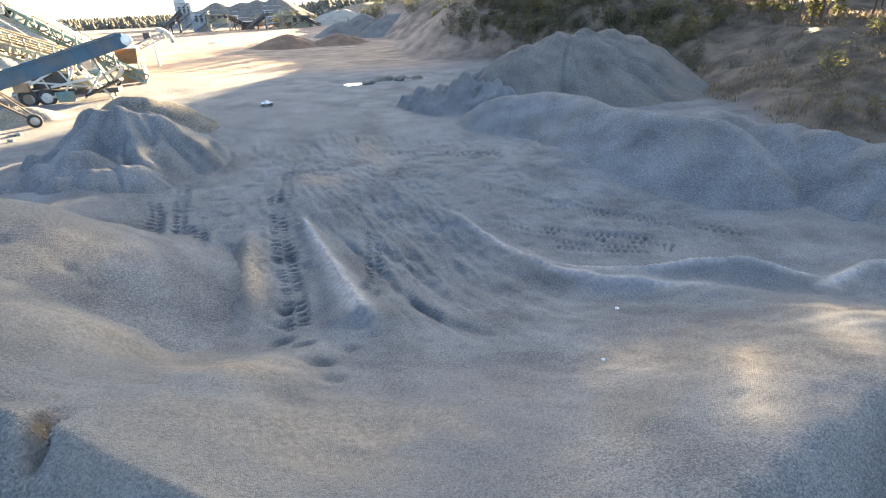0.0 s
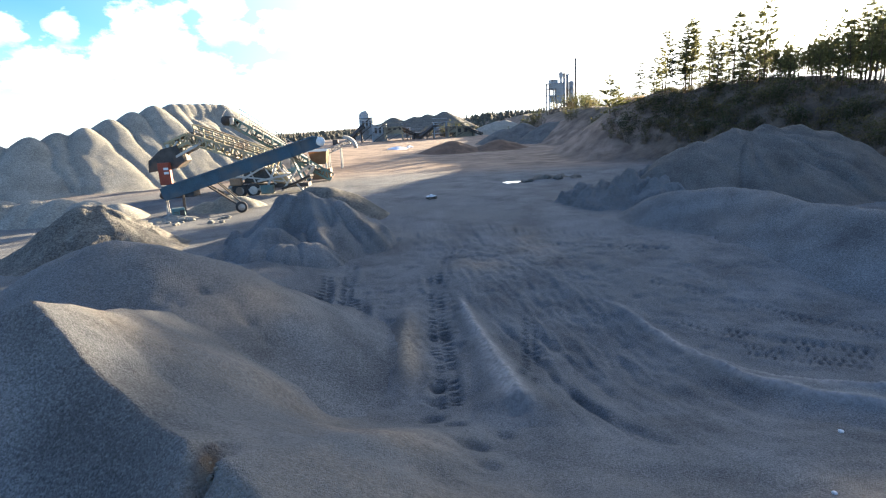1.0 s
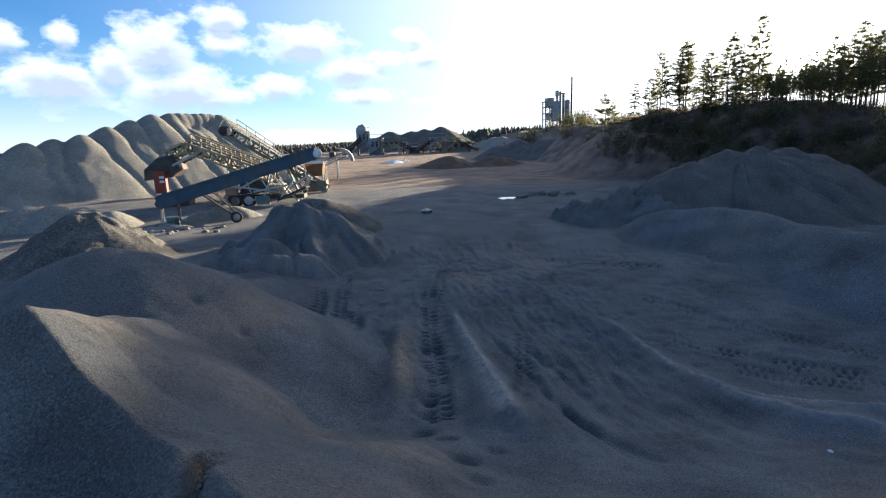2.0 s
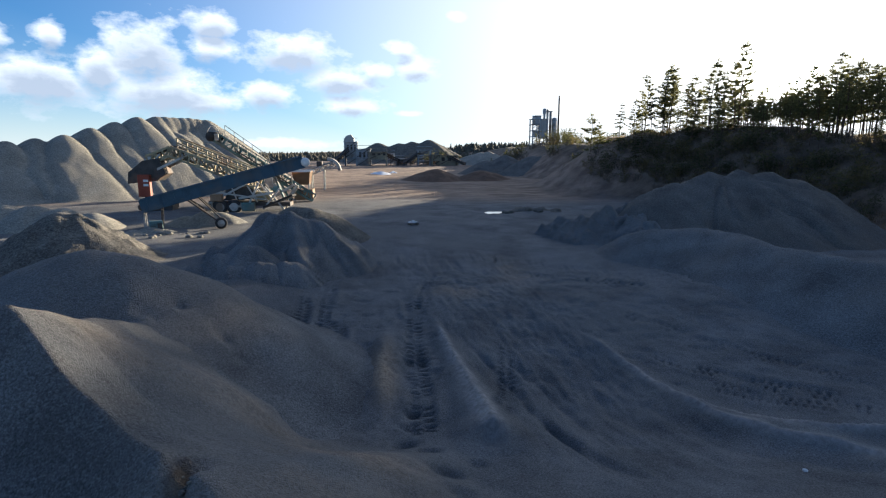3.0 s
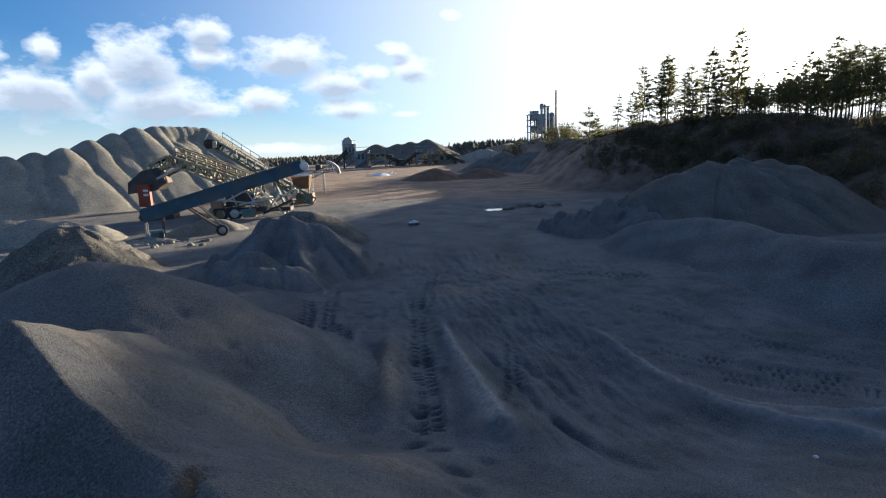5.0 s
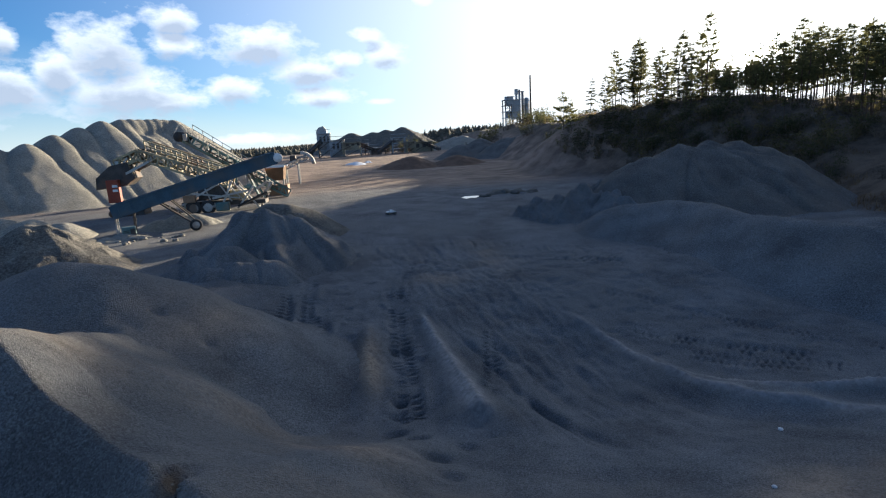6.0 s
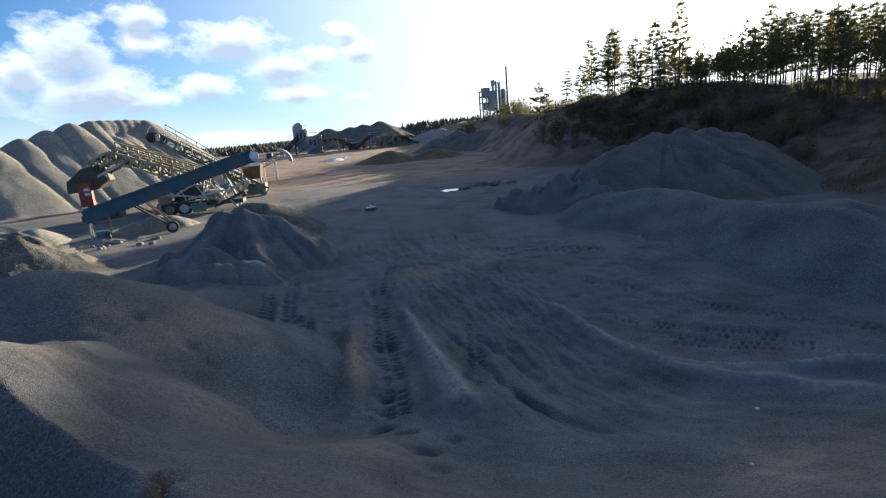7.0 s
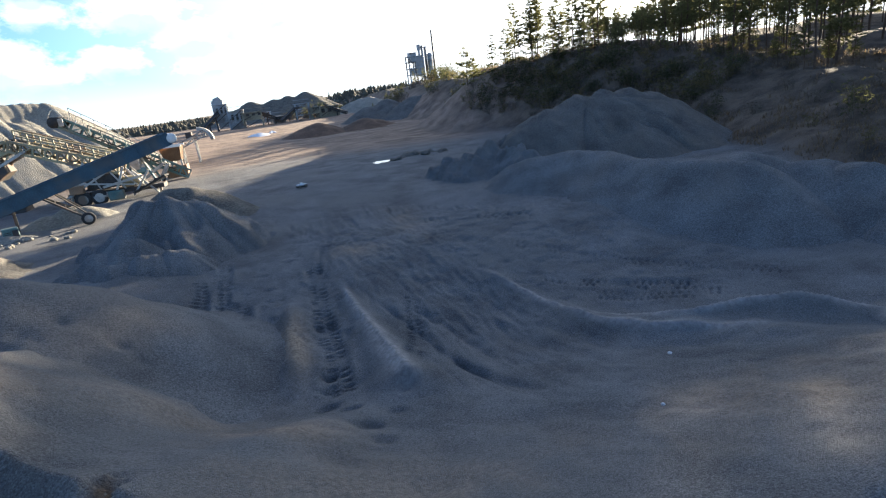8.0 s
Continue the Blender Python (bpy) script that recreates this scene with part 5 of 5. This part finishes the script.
BUSHES = [bush("bush", 1.2, 1.9, 51, LEAF_OLIVE, "olive-brown bush with thin leaves"), bush("bush", 1.0, 1.4, 52, TWIG, "bare brown bush on the bank", 180), bush("bush", 1.4, 2.4, 53, SPRUCE, "dark green thicket of young spruce", 420)]
models_used = PINES + SPRUCES + BUSHES + [BUSHY]
wood = random.Random(5)
# the row along the brow: x, y, height, kind
for x, y, h, k in ((25.6, 54.5, 4.2, 2), (27.0, 55.0, 6.0, 0), (28.6, 54.0, 6.4, 0), (29.9, 55.3, 7.0, 1), (31.4, 54.6, 5.2, 3), (32.8, 55.6, 6.2, 2), (34.0, 54.6, 7.5, 1), (35.7, 55.4, 6.4, 0),
                   (37.6, 55.2, 9.4, 0), (38.6, 56.5, 5.6, 4), (40.0, 55, 4.8, 3), (41.6, 54.4, 4.8, 4), (43.3, 54.6, 6.2, 2), (44.8, 54.2, 7.2, 0), (46.2, 54.4, 6.6, 1), (47.7, 54.2, 8.8, 0),
                   (49.2, 53.6, 8.0, 2)):
    set_down(PINES[k], x, y, h / 8.0, wood.uniform(0, 360))
    if x > 26.5:
        set_down(PINES[wood.choice((0, 2, 2, 4))], x + wood.uniform(0.3, 1.6), y + wood.uniform(1.5, 4), h * wood.uniform(0.6, 0.95) / 8.0, wood.uniform(0, 360))
def brow(y, d):
    return float(bank_edge(np.array([0.0]), np.array([y]))[0]) + d


def wood_tree(x, y, low, high, kinds):
    """A tree whose top keeps to the skyline of the wood over the quarry."""
    g, far = ground_at(x, y), math.hypot(x, y)
    line = np.interp(math.degrees(math.atan2(x, y)), (30, 36, 38, 40, 42, 46, 50, 56, 70), (5.2, 5.5, 5.6, 6.6, 7.5, 7.6, 7.4, 8.0, 9.5))
    h = (5.0 + far * math.tan(radians(float(line))) - g) * wood.uniform(low, high)
    if h > 1.4:
        set_down(PINES[wood.choice(kinds)], x, y, min(h, 11.0) / 8.0, wood.uniform(0, 360))


for x, y, size in ((23.3, 60.2, 1.1), (24.4, 61.0, 0.8)):
    set_down(BUSHY, x, y, size, wood.uniform(0, 360))
# low trees between the far works and the bank
for _ in range(34):
    az, far = wood.uniform(2.6, 8.2), wood.uniform(158, 178)
    x, y = far * math.sin(radians(az)), far * math.cos(radians(az))
    set_down(BUSHES[wood.choice((0, 1, 1, 2))], x, y, wood.uniform(1.4, 2.4), wood.uniform(0, 360))
# dense pines on the crown of the bank
SKYLINE = ((38, 5.0), (39.4, 7.0), (40.6, 6.2), (41.5, 8.0), (43, 7.3), (44.8, 8.0), (46.4, 7.0), (48, 8.2), (52, 8.4), (60, 9.0))
for k in range(64):
    az, far = 38.4 + 19 * k / 63 + wood.uniform(-0.25, 0.25), wood.uniform(58, 74)
    x, y = far * math.sin(radians(az)), far * math.cos(radians(az))
    g, line = ground_at(x, y), np.interp(az, *zip(*SKYLINE))
    h = (5.0 + far * math.tan(radians(float(line))) - g) * (wood.uniform(0.8, 1.0) if k % 2 else wood.uniform(0.55, 0.8))
    set_down(PINES[wood.choice((0, 1, 2, 2, 4))], x, y, h / 8.0, wood.uniform(0, 360))
# thin young pines in the gap between the tall ones
for k in range(44):
    az, far = 34.7 + 4.0 * k / 43 + wood.uniform(-0.1, 0.1), wood.uniform(57, 70)
    x, y = far * math.sin(radians(az)), far * math.cos(radians(az))
    h = (5.0 + far * math.tan(radians(wood.uniform(3.9, 5.4))) - ground_at(x, y))
    set_down(PINES[wood.choice((1, 3, 3, 4))], x, y, h / 8.0, wood.uniform(0, 360))
# open pine wood behind the brow, then young growth at its edge
count = 0
while count < 58:
    y = wood.uniform(12, 56)
    x = brow(y, wood.uniform(8.5, 20))
    if x > 0.78 * y:
        wood_tree(x, y, 0.7, 1.0, (0, 1, 1, 3, 3, 4, 4))
        count += 1
for _ in range(44):
    y = wood.uniform(24, 52)
    x = brow(y, wood.uniform(8, 15))
    if x > 0.6 * y:
        wood_tree(x, y, 0.25, 0.5, (0, 2, 2, 4))
for _ in range(14):
    wood_tree(wood.uniform(28.5, 34), wood.uniform(42, 48), 0.6, 0.95, (0, 2, 4))
for _ in range(36):
    y = wood.uniform(25, 46)
    set_down(BUSHES[wood.choice((0, 1, 2))], brow(y, wood.uniform(8.5, 14)), y, wood.uniform(0.2, 0.4), wood.uniform(0, 360))
for _ in range(16):
    y = wood.uniform(46, 58)
    set_down(SPRUCES[wood.randrange(2)], float(bank_edge(np.array([0.0]), np.array([y]))[0]) + wood.uniform(6, 13), y, wood.uniform(0.35, 0.62), wood.uniform(0, 360))
for _ in range(60):
    y = wood.uniform(14, 46)
    set_down(BUSHES[wood.choice((0, 1, 1, 1, 2))], brow(y, wood.uniform(1.5, 14)), y, wood.uniform(0.3, 0.8), wood.uniform(0, 360))
for _ in range(95):
    y = wood.uniform(44, 57)
    d = wood.uniform(4.0, 15)
    set_down(BUSHES[wood.choice((0, 0, 1, 2, 2, 2))], brow(y, d), y, wood.uniform(0.4, 0.9) if d < 8 else wood.uniform(0.15, 0.35), wood.uniform(0, 360))
def scrub(n):
    """Low scrub all over the bank, joined into one mesh."""
    rng = random.Random(61)
    co, quads, slots, base = [], [], [], 0
    for _ in range(n):
        y = rng.uniform(30, 55)
        back = rng.uniform(3.0, 12.5)
        x = brow(y, back)
        m = np.array(pose(x, y, ground_at(x, y) - 0.1, 0, 0, rng.uniform(0, 360)))
        size = rng.uniform(0.4, 1.0) * (1 if back < 7.5 else 0.45)
        kind = rng.choice((0, 0, 0, 1, 1, 2))
        for child in BUSHES[kind].children:
            me = child.data
            v, l = np.empty(len(me.vertices) * 3), np.empty(len(me.loops), np.int64)
            me.vertices.foreach_get("co", v)
            me.loops.foreach_get("vertex_index", l)
            co.append(v.reshape(-1, 3) * size @ m[:3, :3].T + m[:3, 3])
            quads.append(l.reshape(-1, 4) + base)
            slots.append(np.full(len(l) // 4, 0 if child.name.startswith("trunk") else (1, 0, 2)[kind], np.int32))
            base += len(co[-1])
    co, quads, slots = np.concatenate(co), np.concatenate(quads), np.concatenate(slots)
    me = bpy.data.meshes.new("scrub")
    me.vertices.add(len(co))
    me.vertices.foreach_set("co", co.ravel())
    me.loops.add(quads.size)
    me.loops.foreach_set("vertex_index", quads.ravel().astype(np.int32))
    me.polygons.add(len(quads))
    me.polygons.foreach_set("loop_start", np.arange(0, quads.size, 4, dtype=np.int32))
    for m in (TWIG, LEAF_OLIVE, SPRUCE):
        me.materials.append(m)
    me.polygons.foreach_set("material_index", slots)
    me.update(calc_edges=True)
    tagged(new("scrub", me), "olive and brown scrub that covers the bank", "scrub", kind="stuff")


scrub(330)
for _ in range(16):
    y = wood.uniform(58, 70)
    set_down(BUSHES[wood.choice((0, 1, 2))], brow(y, wood.uniform(7, 14)), y, wood.uniform(0.3, 0.55), wood.uniform(0, 360))
for _ in range(24):
    y = wood.uniform(70, 98)
    set_down(BUSHES[wood.choice((0, 2, 2))], brow(y, wood.uniform(3, 14)), y, wood.uniform(0.5, 1.1), wood.uniform(0, 360))
for _ in range(40):
    y = wood.uniform(98, 130)
    set_down(BUSHES[wood.choice((0, 1, 2))], brow(y, wood.uniform(2.5, 20)), y, wood.uniform(0.9, 1.7), wood.uniform(0, 360))
for x, y, h in ((22.0, 112, 2.6), (24.5, 110, 3.2), (33, 118, 3.0)):
    set_down(PINES[4], x, y, h / 8.0, wood.uniform(0, 360))
for ob in models_used:
    for o in (*ob.children_recursive, ob):
        bpy.data.objects.remove(o)


def far_wood():
    """Distant woods along the skyline, as one mesh of small jagged trees."""
    rng = random.Random(8)
    v, f = [], []
    spots = [(radians(rng.uniform(-48, 46)), rng.uniform(235, 430)) for _ in range(4200)]
    spots = [(r * math.sin(a), r * math.cos(a)) for a, r in spots]
    heights = relief(*np.array(spots).T)
    for i, (x, y) in enumerate(spots):
        z, h, w = heights[i] - 0.5, rng.uniform(2.0, 4.4), rng.uniform(1.0, 2.4)
        for j in range(3):
            b = len(v)
            z0, z1, ww = z + h * (0.1 + 0.26 * j), z + h * (0.55 + 0.225 * j), w * (1 - 0.27 * j)
            n = 6
            for k in range(n):
                q = 6.283 * k / n + rng.uniform(-0.3, 0.3)
                v.append((x + ww * math.cos(q) * rng.uniform(0.6, 1.2), y + ww * math.sin(q), z0 + rng.uniform(-0.3, 0.3)))
            v.append((x + rng.uniform(-0.2, 0.2), y, z1))
            f += [(b + k, b + (k + 1) % n, b + n) for k in range(n)]
    tagged(new("far_wood", mesh_of("far_wood", v, f, WOOD_FAR)), "distant dark woods along the skyline", "woods", kind="stuff")


far_wood()


def dead_grass():
    """Dead grass and litter on the bank, as one mesh."""
    rng = np.random.default_rng(12)
    n = 34000
    y = rng.uniform(8, 66, n)
    x = bank_edge(np.zeros(n), y) + 0.5 + 15 * rng.random(n) ** 1.3
    keep = (vnoise(x, y, 2.6, 91) + 0.5 * vnoise(x, y, 0.8, 92) > -0.1) & ((y < 44) | (x - bank_edge(x, y) > 8.5))
    x, y = x[keep], y[keep]
    z = relief(x, y) - 0.03
    a, h, w = rng.uniform(0, 6.28, len(x)), rng.uniform(0.08, 0.32, len(x)), rng.uniform(0.012, 0.035, len(x))
    lx, ly = rng.normal(0, 0.25, len(x)), rng.normal(0, 0.25, len(x))
    v = np.stack([np.stack([x - w * np.cos(a), y - w * np.sin(a), z], -1), np.stack([x + w * np.cos(a), y + w * np.sin(a), z], -1), np.stack([x + lx * h, y + ly * h, z + h], -1)], 1).reshape(-1, 3)
    f = np.arange(len(v)).reshape(-1, 3)
    tagged(new("dead_grass", mesh_of("dead_grass", v.tolist(), f.tolist(), GRASS)), "dead brown grass and litter on the bank", "grass", kind="stuff")


dead_grass()


# ---------------------------------------------------------------- small things
def toy_truck():
    x, y = 1.5, 31.0
    t = thing("toy_truck", (x, y, ground_at(x, y)), 200, "white radio-controlled toy truck with black tyres", "toy car")
    for sx in (-0.18, 0.18):
        for sy in (-0.17, 0.17):
            w = wheel(t, (sx, sy, 0.075), 0.085, 0.08)
    bm = bmesh.new()
    outline = ((-0.27, 0.11), (-0.28, 0.17), (-0.12, 0.19), (-0.06, 0.27), (0.07, 0.27), (0.12, 0.20), (0.26, 0.18), (0.28, 0.12))
    rows = [[bm.verts.new((px, yy * (0.75 if pz > 0.2 else 1.0), pz)) for px, pz in outline] for yy in (-0.11, 0.11)]
    n = len(outline)
    for k in range(n):
        bm.faces.new((rows[0][k], rows[0][(k + 1) % n], rows[1][(k + 1) % n], rows[1][k]))
    bm.faces.new(rows[0][::-1]), bm.faces.new(rows[1])
    bmesh.ops.recalc_face_normals(bm, faces=bm.faces[:])
    part("body", bm, WHITE, t, "white body shell")
    part("windscreen", box(bmesh.new(), 0.075, -0.075, 0.205, 0.112, 0.075, 0.255), STEEL_DARK, t, "dark windscreen")
    part("chassis", box(bmesh.new(), -0.25, -0.06, 0.05, 0.25, 0.06, 0.11), STEEL_DARK, t)
    for sx in (-0.3, 0.3):
        part("bumper", beam(bmesh.new(), (sx, -0.1, 0.09), (sx, 0.1, 0.09), 0.03), STEEL_DARK, t)
    for sx in (-0.18, 0.18):
        part("axle", beam(bmesh.new(), (sx, -0.16, 0.08), (sx, 0.16, 0.08), 0.02), STEEL_DARK, t)


toy_truck()


def flat_patch(name, x, y, rx, ry, z, seed, mat, label, category, high=0.0, rings=7, kind=""):
    rng = random.Random(seed)
    n = 40
    bumps = [(rng.uniform(0, 6.28), rng.randint(2, 6), rng.uniform(0.06, 0.2)) for _ in range(4)]
    bm = bmesh.new()
    centre = bm.verts.new((x, y, z + high))
    last = None
    for i in range(1, rings + 1):
        s = i / rings
        ring = []
        for k in range(n):
            a = 6.2832 * k / n
            r = s * (1 + sum(c * math.sin(m * a + p) for p, m, c in bumps))
            px, py = x + rx * r * math.cos(a), y + ry * r * math.sin(a)
            pz = z if not high else max(ground_at(px, py) - 0.03, ground_at(px, py) + high * (1 - s) ** 0.7 * (0.8 + 0.4 * rng.random()) - 0.02)
            ring.append(bm.verts.new((px, py, pz)))
        for k in range(n):
            if last:
                bm.faces.new((last[k], ring[k], ring[(k + 1) % n], last[(k + 1) % n]))
            else:
                bm.faces.new((centre, ring[k], ring[(k + 1) % n]))
        last = ring
    me = bpy.data.meshes.new(name)
    for f in bm.faces:
        f.smooth = True
    bm.to_mesh(me)
    bm.free()
    me.materials.append(mat)
    return tagged(new(name, me), label, category, kind=kind)


flat_patch("water", 7.4, 37.2, 0.75, 0.7, 0.945, 3, WATER, "shallow puddle that mirrors the bright sky", "puddle", kind="structure")
flat_patch("snow_patch", -0.9, 100, 1.5, 4.0, ground_at(-1.2, 100), 4, SNOW, "melting patch of old snow on brown ground", "snow", 0.45)
flat_patch("snow_patch", 1.3, 104, 0.7, 2.0, ground_at(1.9, 104), 5, SNOW, "small dirty patch of old snow", "snow", 0.3)


def stone(x, y, r, mat, label, seed, name="stone"):
    rng = random.Random(seed)
    bm = bmesh.new()
    bmesh.ops.create_icosphere(bm, subdivisions=2, radius=r)
    off = Vector((rng.random() * 9, rng.random() * 9, rng.random() * 9))
    for v in bm.verts:
        v.co *= 1 + 0.35 * noise.noise(v.co / r * 0.9 + off)
        v.co.z *= 0.65
    me = bpy.data.meshes.new(name)
    bm.to_mesh(me)
    bm.free()
    me.materials.append(mat)
    ob = new(name, me)
    ob.location = (x, y, ground_at(x, y) + r * 0.25)
    return tagged(ob, label, "stone", "stones")


for k, (x, y, r) in enumerate(((6.46, 6.99, 0.04), (4.84, 5.21, 0.03))):
    stone(x, y, r, STONE_WHITE, "small white stone on grey gravel", k)
for k in range(7):
    stone(8.6 + wood.uniform(-0.6, 2.2), 37.6 + wood.uniform(-1.0, 1.2), wood.uniform(0.12, 0.34), GRAVEL_DARK, "dark rock beside a shallow puddle", 20 + k, "rock")
for k in range(26):
    x = wood.uniform(-14, -9)
    stone(x, wood.uniform(26.5, 29.5), wood.uniform(0.06, 0.18), GRAVEL_PALE, "pale broken rock below the conveyor", 50 + k, "rock")
for k in range(12):
    stone(-1.72 + wood.gauss(0, 0.07), 4.3 + wood.gauss(0, 0.14), wood.uniform(0.012, 0.035), GRAVEL_DARK if k % 3 else EARTH_DARK, "crumbled brown clod on a gravel ridge", 90 + k, "clod")
